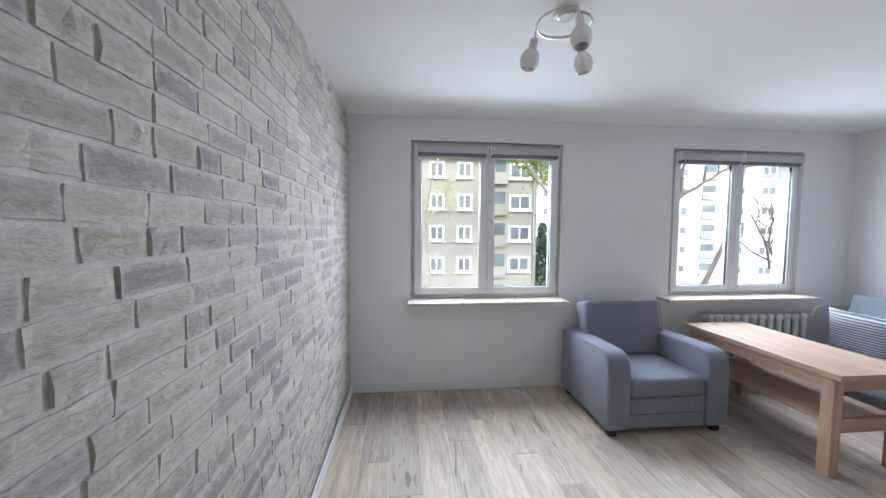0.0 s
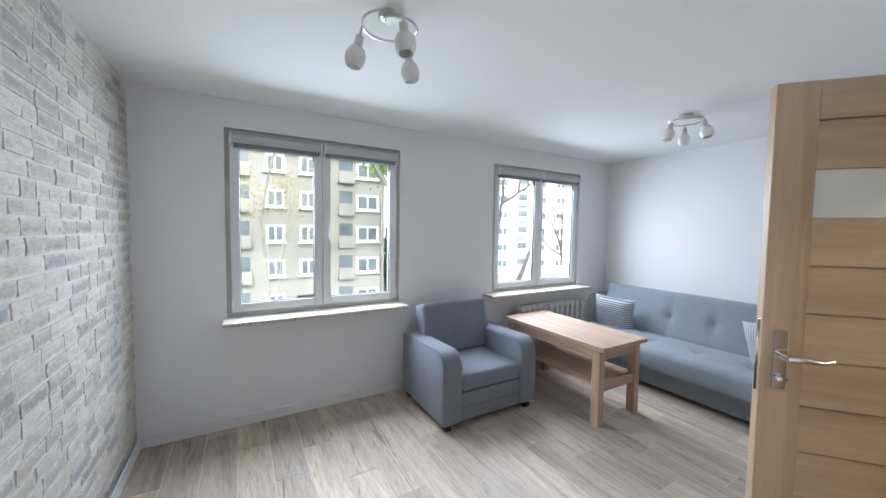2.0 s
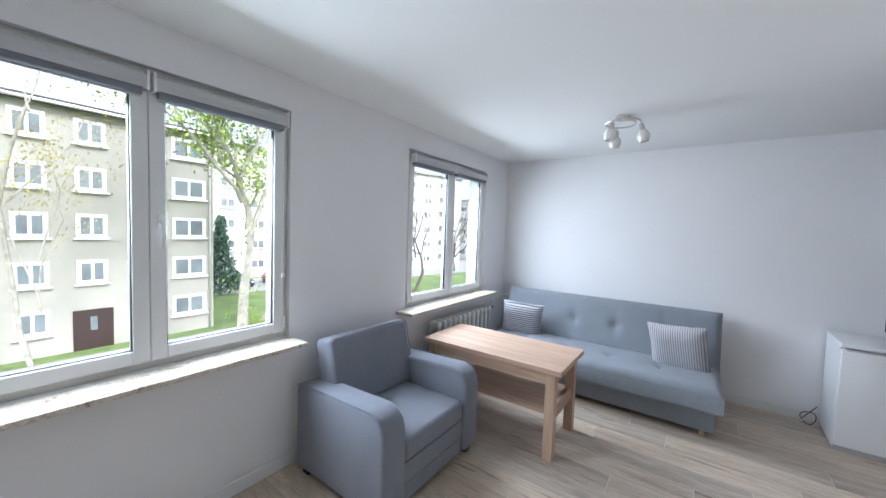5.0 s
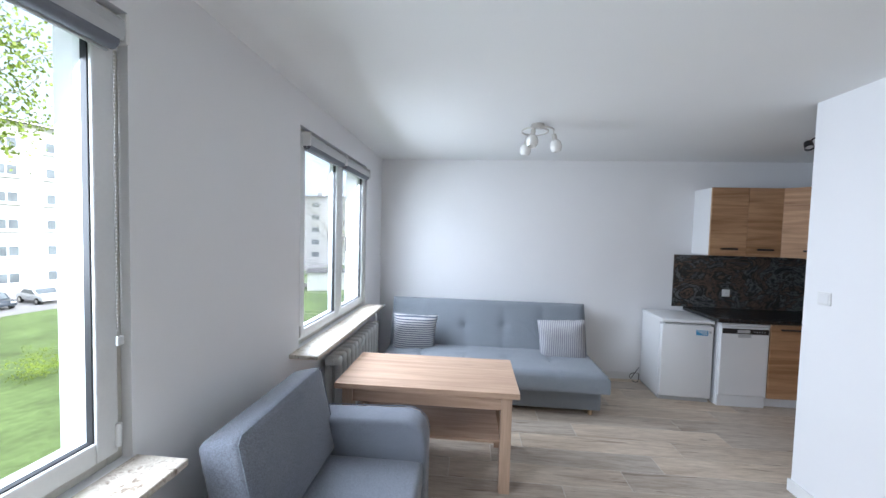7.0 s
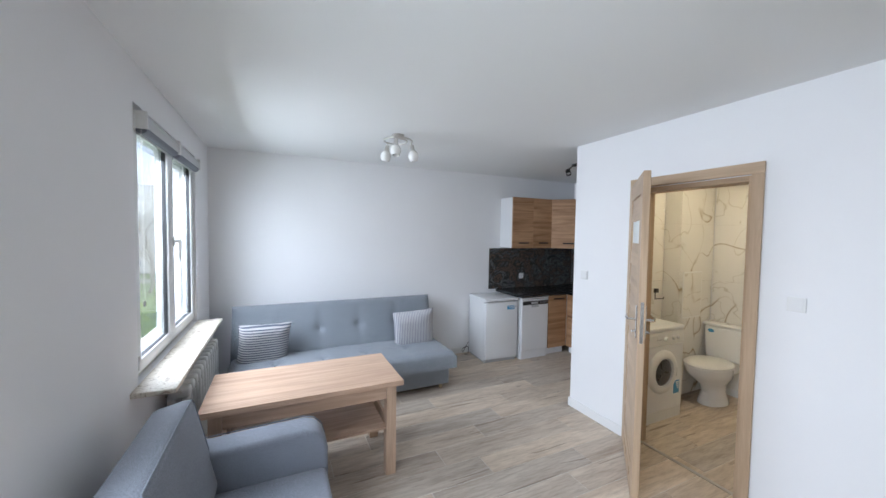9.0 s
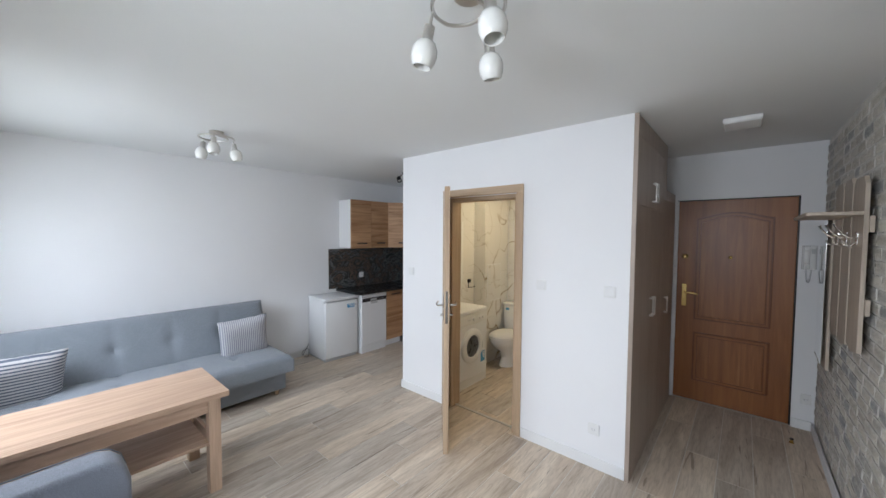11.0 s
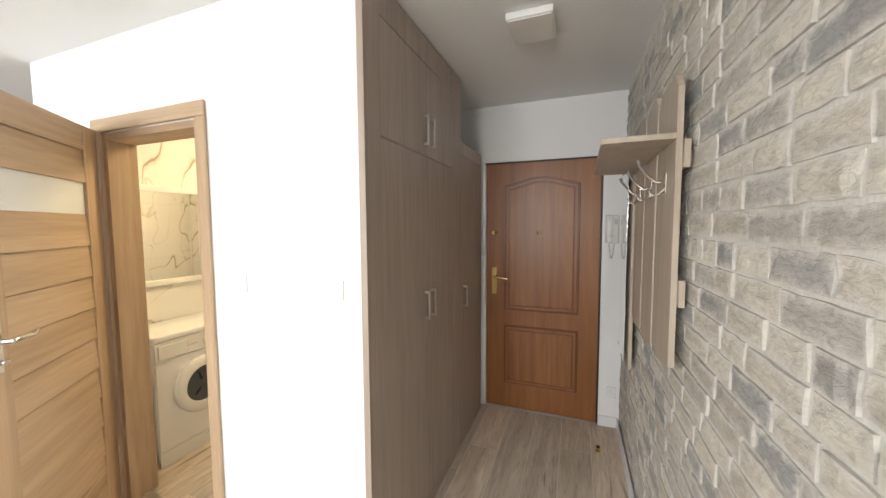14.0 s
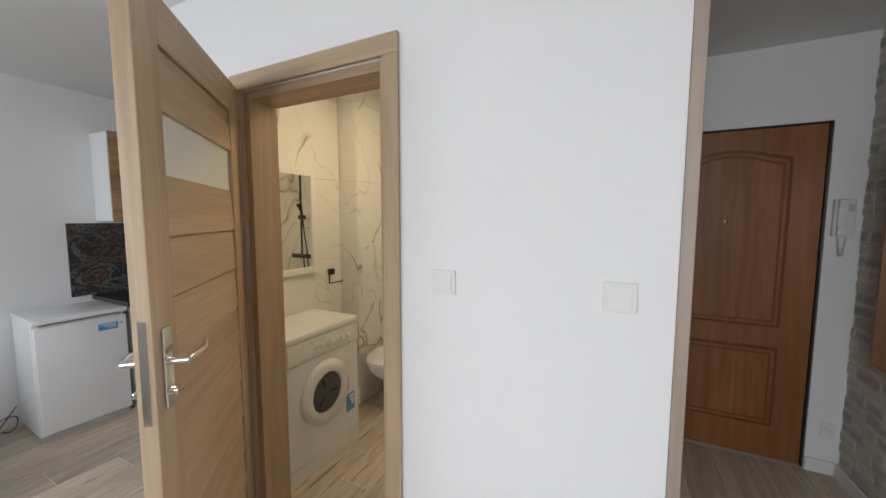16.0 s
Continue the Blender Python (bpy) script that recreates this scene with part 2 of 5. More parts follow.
def brick_material():
    m, n, l, p = tree("stone_slip")
    info = n.new("ShaderNodeObjectInfo")
    v = coords(n, l, (1, 0.5, 1.3))
    base = ramp(n, l, info.outputs["Random"], [(0.0, (0.63, 0.60, 0.545)), (0.38, (0.58, 0.55, 0.495)), (0.58, (0.50, 0.465, 0.41)), (0.74, (0.44, 0.43, 0.415)), (0.90, (0.335, 0.338, 0.345)), (1.0, (0.53, 0.49, 0.425))])
    cloud = noise_at(n, l, v, 14, 5, 0.65, 0.8)
    tint = ramp(n, l, cloud, [(0.28, (0.80, 0.80, 0.80)), (0.48, (0.98, 0.97, 0.95)), (0.70, (1.14, 1.13, 1.11))])
    fine = noise_at(n, l, v, 55, 6, 0.7, 1.5)
    c = mixed(n, l, base, tint, 1.0, "MULTIPLY")
    c = mixed(n, l, c, ramp(n, l, fine, [(0.38, (0.78, 0.77, 0.76)), (0.56, (1.06, 1.06, 1.05))]), 0.8, "MULTIPLY")
    # mortar smeared over the slip's edges; the mesh carries the distance to its ends and sides
    tc, sep = n.new("ShaderNodeTexCoord"), n.new("ShaderNodeSeparateXYZ")
    l.new(tc.outputs["UV"], sep.inputs[0])
    least, push, wob = n.new("ShaderNodeMath"), n.new("ShaderNodeMath"), n.new("ShaderNodeMath")
    least.operation, push.operation, wob.operation = "MINIMUM", "ADD", "MULTIPLY_ADD"
    l.new(sep.outputs["X"], least.inputs[0])
    l.new(sep.outputs["Y"], least.inputs[1])
    l.new(noise_at(n, l, coords(n, l, (1, 1, 1)), 38, 4, 0.65, 0.5), wob.inputs[0])
    wob.inputs[1].default_value, wob.inputs[2].default_value = 0.044, -0.0225
    l.new(least.outputs[0], push.inputs[0])
    l.new(wob.outputs[0], push.inputs[1])
    reach = n.new("ShaderNodeMapRange")
    reach.inputs["From Min"].default_value, reach.inputs["From Max"].default_value = -0.003, 0.013
    reach.inputs["To Min"].default_value, reach.inputs["To Max"].default_value = 0.85, 0.0
    l.new(push.outputs[0], reach.inputs["Value"])
    c = mixed(n, l, c, (0.68, 0.655, 0.61), reach.outputs[0])
    l.new(c, p.inputs["Base Color"])
    p.inputs["Roughness"].default_value = 0.72
    add = n.new("ShaderNodeMath")
    l.new(cloud, add.inputs[0])
    l.new(fine, add.inputs[1])
    bumped(n, l, p, add.outputs[0], 0.8, 0.006)
    return m


def island_brick():
    """The same stone for joined slips."""
    m = brick_material()
    n, l = m.node_tree.nodes, m.node_tree.links
    geo = n.new("ShaderNodeNewGeometry")
    old = [x for x in l if x.from_node.type == "OBJECT_INFO" and x.to_node.type == "VALTORGB"][0]
    to = old.to_socket
    l.remove(old)
    l.new(geo.outputs["Random Per Island"], to)
    return m


BRICK, BRICKS = brick_material(), island_brick()
MORTAR = plain("pale_mortar", (0.69, 0.665, 0.62), 0.9, vary=0.15, big=9, small=120, bump=0.5, dist=0.003)


def stone(name, stops, scale=9.0, rough=0.25, distort=2.5, stretch=(1, 1, 1)):
    m, n, l, p = tree(name)
    v = coords(n, l, stretch, False)
    a = noise_at(n, l, v, scale, 8, 0.68, distort)
    b = noise_at(n, l, v, scale * 9, 3)
    c = mixed(n, l, ramp(n, l, a, stops), ramp(n, l, b, [(0.35, (0.75, 0.75, 0.75)), (0.65, (1, 1, 1))]), 0.6, "MULTIPLY")
    l.new(c, p.inputs["Base Color"])
    p.inputs["Roughness"].default_value = rough
    bumped(n, l, p, b, 0.03, 0.001)
    return m


SPLASH = stone("dark_veined_stone", [(0.34, (0.006, 0.007, 0.008)), (0.41, (0.05, 0.055, 0.06)), (0.45, (0.20, 0.205, 0.20)), (0.48, (0.02, 0.021, 0.022)), (0.52, (0.035, 0.032, 0.03)), (0.56, (0.19, 0.13, 0.095)), (0.60, (0.018, 0.018, 0.019)), (0.68, (0.16, 0.165, 0.16))], 3.6, 0.3, 2.2, (1, 0.8, 1.3))
WORKTOP = stone("black_worktop_stone", [(0.35, (0.008, 0.008, 0.009)), (0.6, (0.025, 0.025, 0.027)), (0.75, (0.09, 0.09, 0.095))], 30, 0.25, 1.0)
SILL = stone("beige_sill_stone", [(0.36, (0.22, 0.16, 0.11)), (0.43, (0.55, 0.48, 0.39)), (0.56, (0.72, 0.67, 0.58)), (0.64, (0.40, 0.32, 0.24))], 20, 0.35, 1.2)


def marble(name):
    m, n, l, p = tree(name)
    v = coords(n, l, (1, 1, 0.8), False)
    def vein(scale, half, shift):
        """Thin meandering lines, thinner and thicker along their way."""
        mp = n.new("ShaderNodeMapping")
        mp.inputs["Location"].default_value = (shift, shift * 0.7, shift * 0.3)
        l.new(v, mp.inputs["Vector"])
        f = noise_at(n, l, mp.outputs["Vector"], scale, 2.5, 0.45, 0.7)
        return ramp(n, l, f, [(0.5 - half * 3, (0, 0, 0)), (0.5 - half, (0.3, 0.3, 0.3)), (0.5, (1, 1, 1)), (0.5 + half, (0.12, 0.12, 0.12)), (0.5 + half * 2, (0, 0, 0))])
    gate = ramp(n, l, noise_at(n, l, v, 1.7, 3), [(0.43, (0, 0, 0)), (0.53, (1, 1, 1))])
    c = mixed(n, l, (0.80, 0.785, 0.75), (0.36, 0.28, 0.17), mixed(n, l, vein(1.5, 0.0075, 3.1), gate, 1.0, "MULTIPLY"))
    c = mixed(n, l, c, (0.40, 0.34, 0.25), mixed(n, l, vein(2.3, 0.0045, 11.7), (0, 0, 0), 0.5))
    l.new(c, p.inputs["Base Color"])
    p.inputs["Roughness"].default_value = 0.16
    return m


MARBLE = marble("veined_marble_tile")
LEAF = plain("spring_leaf", (0.27, 0.36, 0.045), 0.5, vary=0.35, big=1.0, bump=0)
LEAF_Y = plain("catkin_leaf", (0.38, 0.32, 0.08), 0.5, vary=0.3, big=1.0, bump=0)
LEAF_D = plain("fir_needles", (0.06, 0.11, 0.07), 0.6, vary=0.3, bump=0)
BARK = plain("pale_bark", (0.40, 0.37, 0.31), 0.9, vary=0.3, big=3, small=20, bump=0.6, dist=0.02)
BARK_D = plain("dark_bark", (0.15, 0.13, 0.115), 0.9, vary=0.3, big=3, small=20, bump=0.6, dist=0.02)
GRASS = plain("lawn", (0.17, 0.24, 0.075), 0.9, vary=0.35, big=0.3, small=3, bump=0.4, dist=0.03)
ASPHALT = plain("path_concrete", (0.34, 0.33, 0.32), 0.9, vary=0.12, big=0.4, small=8, bump=0.3, dist=0.01)
RENDER_A = plain("beige_render", (0.37, 0.35, 0.305), 0.9, vary=0.14, big=0.35, small=6, bump=0.3, dist=0.01)
RENDER_B = plain("white_render", (0.66, 0.65, 0.62), 0.9, vary=0.08, big=0.35, small=6, bump=0.3, dist=0.01)
DARKPANE = plain("far_window_pane", (0.20, 0.225, 0.24), 0.08, vary=0.3, big=0.6, bump=0)
ROOF = plain("roof_felt", (0.09, 0.085, 0.085), 0.9, vary=0.2, bump=0.3)
REDPAINT = plain("red_car_paint", (0.45, 0.03, 0.03), 0.25, vary=0.03, bump=0)
GREYPAINT = plain("dark_car_paint", (0.05, 0.06, 0.075), 0.25, vary=0.03, bump=0)
MAROON = plain("maroon_door", (0.035, 0.018, 0.016), 0.5, bump=0.1)
RUBBER = plain("tyre_rubber", (0.02, 0.02, 0.02), 0.8, bump=0.1)


# ---- building blocks ----
def part(name, bm, material, parent=None, label="", smooth=False):
    me = bpy.data.meshes.new(name)
    bm.normal_update()
    bm.to_mesh(me)
    bm.free()
    me.materials.append(material)
    if smooth:
        me.shade_smooth()
        me.set_sharp_from_angle(angle=radians(42))
    ob = new(name, me)
    ob.parent = parent
    if label:
        tagged(ob, label)
    return ob


def thing(name, at, label, category, group="", turn=0.0, kind=""):
    ob = new(name)
    ob.matrix_world = pose(*at, 0, 0, turn)
    ob.empty_display_size = 0.1
    return tagged(ob, label, category, group, kind)


def box(x0, y0, z0, x1, y1, z1, bevel=0.0, seg=2, bm=None):
    bm2 = bmesh.new()
    bmesh.ops.create_cube(bm2, size=1, matrix=Matrix.LocRotScale(((x0 + x1) / 2, (y0 + y1) / 2, (z0 + z1) / 2), None, (abs(x1 - x0), abs(y1 - y0), abs(z1 - z0))))
    if bevel:
        bmesh.ops.bevel(bm2, geom=bm2.edges[:], offset=bevel, segments=seg, profile=0.5, affect="EDGES")
    return joined(bm, bm2)


def joined(bm, bm2):
    if bm is None:
        return bm2
    me = bpy.data.meshes.new("tmp")
    bm2.to_mesh(me)
    bm2.free()
    bm.from_mesh(me)
    bpy.data.meshes.remove(me)
    return bm


def rod(a, b, r, seg=12, r2=None, bm=None):
    a, b = Vector(a), Vector(b)
    d = b - a
    bm2 = bmesh.new()
    bmesh.ops.create_cone(bm2, cap_ends=True, segments=seg, radius1=r, radius2=r if r2 is None else r2, depth=d.length,
                          matrix=Matrix.Translation((a + b) / 2) @ d.to_track_quat("Z", "Y").to_matrix().to_4x4())
    return joined(bm, bm2)


def tube(points, r, seg=8, bm=None, ends=True):
    """A bent tube through the points; r a radius or one for each point."""
    bm2 = bmesh.new()
    pts = [Vector(p) for p in points]
    rs = r if isinstance(r, (list, tuple)) else [r] * len(pts)
    rings, q0 = [], None
    for k, p in enumerate(pts):
        d = (pts[min(k + 1, len(pts) - 1)] - pts[max(k - 1, 0)]).normalized()
        q = d.to_track_quat("Z", "Y") if q0 is None else (q0.to_matrix() @ Vector((0, 0, 1))).rotation_difference(d) @ q0
        q0 = q
        rings.append([bm2.verts.new(p + q @ Vector((math.cos(2 * math.pi * i / seg) * rs[k], math.sin(2 * math.pi * i / seg) * rs[k], 0))) for i in range(seg)])
    for a, b in zip(rings, rings[1:]):
        for i in range(seg):
            bm2.faces.new((a[i], a[(i + 1) % seg], b[(i + 1) % seg], b[i]))
    if ends:
        bm2.faces.new(rings[0][::-1])
        bm2.faces.new(rings[-1])
    return joined(bm, bm2)


def lathe(profile, seg=24, bm=None, m=None):
    """A turned body: (radius, height) pairs round z."""
    bm2 = bmesh.new()
    rings = []
    for r, z in profile:
        rings.append([bm2.verts.new((r * math.cos(2 * math.pi * i / seg), r * math.sin(2 * math.pi * i / seg), z)) for i in range(seg)])
    for a, b in zip(rings, rings[1:]):
        for i in range(seg):
            bm2.faces.new((a[i], a[(i + 1) % seg], b[(i + 1) % seg], b[i]))
    bm2.faces.new(rings[0][::-1])
    bm2.faces.new(rings[-1])
    if m is not None:
        bm2.transform(m)
    return joined(bm, bm2)


def prism(outline, y0, y1, plane="xz", bevel=0.0, seg=2, bm=None):
    """A flat outline pushed through from y0 to y1 (plane xz), or x0 to x1 (plane yz), or z0 to z1 (plane xy)."""
    put = {"xz": lambda a, b, d: (a, d, b), "yz": lambda a, b, d: (d, a, b), "xy": lambda a, b, d: (a, b, d)}[plane]
    bm2 = bmesh.new()
    lo, hi = [bm2.verts.new(put(a, b, y0)) for a, b in outline], [bm2.verts.new(put(a, b, y1)) for a, b in outline]
    bm2.faces.new(lo)
    bm2.faces.new(hi[::-1])
    k = len(outline)
    for i in range(k):
        bm2.faces.new((lo[i], hi[i], hi[(i + 1) % k], lo[(i + 1) % k]))
    bmesh.ops.recalc_face_normals(bm2, faces=bm2.faces[:])
    if bevel:
        bmesh.ops.bevel(bm2, geom=[e for e in bm2.edges if e.calc_face_angle(0) > 0.6], offset=bevel, segments=seg, profile=0.5, affect="EDGES")
    return joined(bm, bm2)


def frame_bm(x0, z0, x1, z1, w, y0, y1, bevel=0.004):
    """Four members round an opening, butted."""
    bm = box(x0, y0, z0, x0 + w, y1, z1, bevel)
    box(x1 - w, y0, z0, x1, y1, z1, bevel, bm=bm)
    box(x0 + w, y0 + 0.0005, z0, x1 - w, y1 - 0.0005, z0 + w, bevel, bm=bm)
    return box(x0 + w, y0 + 0.0005, z1 - w, x1 - w, y1 - 0.0005, z1, bevel, bm=bm)


def wall_bm(a0, a1, z0, z1, d0, d1, holes, along="x"):
    """A wall of thickness d0..d1 along x or y, with openings (a0, a1, z0, z1) right through it."""
    cuts = sorted({a0, a1, *[h[0] for h in holes], *[h[1] for h in holes]})
    bm = bmesh.new()
    for p, q in zip(cuts, cuts[1:]):
        gaps = sorted((h[2], h[3]) for h in holes if h[0] <= p and h[1] >= q)
        z = z0
        for g0, g1 in gaps + [(z1, z1)]:
            if g0 > z:
                if along == "x":
                    box(p, d0, z, q, d1, g0, bm=bm)
                else:
                    box(d0, p, z, d1, q, g0, bm=bm)
            z = max(z, g1)
    bmesh.ops.remove_doubles(bm, verts=bm.verts[:], dist=1e-5)
    return bm


def structure(name, bm, material, label, category):
    return tagged(part(name, bm, material), label, category, kind="structure")


# ---- the large structure ----
H = 2.51                                  # ceiling height
BX, EX, NY, SY, PY = -0.252, 4.85, 3.94, -1.05, 0.70   # brick wall, east wall, window wall, door wall, partition
HX, KX = 0.84, 3.09                       # partition's two ends
WIN = [(0.30, 1.715), (2.835, 4.25)]      # windows along x
WZ0, WZ1 = 0.86, 2.30

structure("wall_north", wall_bm(BX - 0.2, EX + 0.2, -0.02, H, NY, NY + 0.20, [(a, b, WZ0, WZ1) for a, b in WIN]), WALL, "white painted wall with two window openings", "wall")
structure("wall_east", box(EX, SY - 0.2, -0.02, EX + 0.2, NY, H), WALL, "plain white painted wall behind the sofa", "wall")
structure("wall_west", box(BX - 0.2, SY - 0.2, -0.02, BX, NY, H), MORTAR, "mortar bed under the stone slips", "wall")
structure("wall_south", wall_bm(BX, EX, -0.02, H, SY - 0.2, SY, [(-0.10, 0.80, -0.02, 2.06)]), WALL, "white wall round the entrance door", "wall")
structure("partition_wall", wall_bm(HX, KX, -0.02, H, PY - 0.12, PY, [(1.70, 2.43, -0.02, 2.04)]), WALL, "white partition wall with a doorway to the bathroom", "wall")
structure("bathroom_wall_east", box(KX - 0.10, SY, -0.02, KX, PY - 0.12, H), WALL, "white wall between bathroom and kitchen corner", "wall")
structure("bathroom_wall_west", box(1.40, SY, -0.02, 1.48, PY - 0.12, H), WALL, "white wall between wardrobe and bathroom", "wall")
structure("ceiling", box(BX - 0.2, SY - 0.2, H, EX + 0.2, NY + 0.20, H + 0.15), CEIL, "flat white painted ceiling", "ceiling")
floor = structure("floor", box(BX - 0.2, SY - 0.2, -0.15, EX + 0.2, NY + 0.20, -0.0022), GROUT, "wood-look plank tiles in greyish beige with pale joints", "floor")


def skirting(name, x0, y0, x1, y1):
    ob = structure(name, box(x0, y0, 0.0, x1, y1, 0.082, 0.004), TRIM, "white skirting board along the wall", "baseboard")
    return ob


skirting("baseboard", BX + 0.02, NY - 0.014, EX - 0.014, NY)
skirting("baseboard", EX - 0.014, 0.86, EX, NY - 0.014)
skirting("baseboard", HX + 0.0, PY, 1.636, PY + 0.014)
skirting("baseboard", 2.505, PY, KX + 0.014, PY + 0.014)
skirting("baseboard", KX, SY, KX + 0.014, PY)
skirting("baseboard", BX + 0.02, SY, -0.10, SY + 0.014)
skirting("baseboard", BX + 0.012, SY + 0.014, BX + 0.026, NY - 0.014)


# ---- windows ----
def window(name, x0, x1, sill):
    """Two-sash white window with grey roller blinds, in the wall's opening; the hollow before it is 4 cm deep."""
    w, h = x1 - x0, WZ1 - WZ0
    y = NY + 0.035
    root = tagged(new(name), "white plastic two-sash window with grey roller blinds drawn up", "window", kind="structure")
    root.matrix_world = pose(x0, y, WZ0)
    part("window_frame", frame_bm(0, 0, w, h, 0.05, 0, 0.06), OLDPAINT, root, "slightly grey outer frame")
    mid = w / 2
    part("mullion", box(mid - 0.03, 0.0405, 0.05, mid + 0.03, 0.0585, h - 0.05, 0.002), UPVC, root)
    for k, (a, b) in enumerate(((0.032, mid - 0.0007), (mid + 0.0007, w - 0.032))):
        sash = part("sash", frame_bm(a, 0.038, b, h - 0.03, 0.066, -0.022, 0.040, 0.006), UPVC, root)
        part("gasket", frame_bm(a + 0.062, 0.100, b - 0.062, h - 0.092, 0.008, -0.012, 0.010, 0.001), GASKET, sash, "thin black glazing seal")
        pane = part("pane", box(a + 0.068, 0.006, 0.106, b - 0.068, 0.010, h - 0.098), GLASS, sash)
        pane.visible_shadow = False
        blind = part("roller_blind", prism([(-0.030, h - 0.115), (-0.075, h - 0.115), (-0.082, h - 0.085), (-0.078, h - 0.055), (-0.060, h - 0.040), (-0.030, h - 0.036)], a + 0.012, b - 0.012, "yz"), CASSETTE, root, "pale grey blind cassette")
        part("blind_cloth", rod((a + 0.03, -0.050, h - 0.118), (b - 0.03, -0.050, h - 0.118), 0.026, 14), BLIND, blind, "dark grey rolled blind cloth", True)
        part("bottom_bar", box(a + 0.03, -0.040, h - 0.150, b - 0.03, -0.030, h - 0.128, 0.003), CASSETTE, blind)
        for e in (a + 0.012, b - 0.012):
            part("end_cap", box(e - 0.006, -0.084, h - 0.122, e + 0.006, -0.024, h - 0.032, 0.003), PLASTIC, blind)
        cx = (a + 0.020) if k == 0 else (b - 0.020)
        chain = bmesh.new()
        for s in (-0.007, 0.007):
            for j in range(int((h - 0.55) / 0.012)):
                lathe([(0.0005, -0.0026), (0.0024, 0), (0.0005, 0.0026)], 5, chain, Matrix.Translation((cx + s, -0.052, h - 0.12 - j * 0.012)))
        part("bead_chain", chain, PLASTIC, blind, "white bead pull chain")
        part("chain_weight", box(cx - 0.011, -0.056, 0.395, cx + 0.011, -0.048, 0.425, 0.003), PLASTIC, blind)
        hx = a + 0.004 if k == 0 else b - 0.004
        for z in (0.06, h - 0.13):
            part("hinge_cover", rod((hx, -0.026, z), (hx, -0.026, z + 0.075), 0.009), UPVC, sash, smooth=True)
    hb = rod((mid + 0.045, -0.022, h / 2), (mid + 0.045, -0.060, h / 2), 0.011)
    tube([(mid + 0.045, -0.058, h / 2 + 0.005), (mid + 0.045, -0.062, h / 2 - 0.03), (mid + 0.045, -0.060, h / 2 - 0.13)], [0.011, 0.010, 0.008], 8, hb)
    box(mid + 0.030, -0.030, h / 2 - 0.035, mid + 0.060, -0.021, h / 2 + 0.035, 0.003, bm=hb)
    part("window_handle", hb, PLASTIC, root, "white window handle turned down", True)
    structure("window_sill", box(sill[0], NY - 0.185, WZ0 - 0.028, sill[1], NY + 0.034, WZ0 - 0.001, 0.006, 2), SILL, "beige speckled stone window sill", "sill")
    structure("window_reveal", wall_bm(x0 + 0.001, x1 - 0.001, WZ0 + 0.001, WZ1 - 0.001, NY + 0.10, NY + 0.205, [(x0 + 0.045, x1 - 0.045, WZ0 + 0.04, WZ1 - 0.045)]), TRIM, "white rendered outer reveal of the window", "reveal")


window("window_1", *WIN[0], (0.272, 1.735))
window("window_2", *WIN[1], (2.715, 4.31))


# ---- bathroom door ----
case = tagged(new("door_frame"), "light oak door casing round the bathroom doorway", "door frame", kind="structure")
for nm, b in (("jamb", box(1.692, PY - 0.135, 0, 1.722, PY + 0.002, 2.04, 0.002)), ("jamb", box(2.395, PY - 0.135, 0, 2.43, PY + 0.002, 2.04, 0.002))):
    part(nm, b, DOOR_Z, case)
part("head", box(1.722, PY - 0.135, 2.005, 2.395, PY + 0.001, 2.04, 0.002), DOOR_X, case)
for d0, d1 in ((PY + 0.002, PY + 0.018), (PY - 0.138, PY - 0.122)):
    part("casing", box(1.641, d0, 0, 1.704, d1, 2.045, 0.004), DOOR_Z, case)
    part("casing", box(2.425, d0, 0, 2.503, d1, 2.045, 0.004), DOOR_Z, case)
    part("casing", box(1.641, d0, 2.045, 2.503, d1, 2.114, 0.004), DOOR_X, case)
part("stop_bead", box(1.722, PY - 0.075, 0, 1.734, PY - 0.05, 2.005, 0.002), DOOR_Z, case)
part("threshold", box(1.722, PY - 0.09, 0.0, 2.395, PY - 0.06, 0.006, 0.002), NICKEL, case, "thin metal threshold strip")


def lever(parent, x, z, side, metal, plate=(0.02, 0.115), reach=-0.115):
    """A handle with its long plate on one face of a door (side -1 or 1 along y)."""
    y = side * 0.0205
    h = part("handle", box(x - plate[0], min(y, y + side * 0.007), z - plate[1], x + plate[0], max(y, y + side * 0.007), z + plate[1] * 0.75, 0.003), metal, parent, "metal lever handle on a long plate")
    b = rod((x, y, z), (x, y + side * 0.05, z), 0.009)
    tube([(x, y + side * 0.048, z), (x + reach * 0.3, y + side * 0.055, z + 0.004), (x + reach * 0.75, y + side * 0.052, z - 0.002), (x + reach, y + side * 0.046, z + 0.006)], [0.009, 0.009, 0.008, 0.007], 10, b)
    part("lever", b, metal, h, smooth=True)
    k = rod((x, y, z - 0.075), (x, y + side * 0.022, z - 0.075), 0.009)
    box(x - 0.016, min(y + side * 0.02, y + side * 0.028), z - 0.082, x + 0.016, max(y + side * 0.02, y + side * 0.028), z - 0.068, 0.003, bm=k)
    part("turn_knob", k, metal, h, smooth=True)


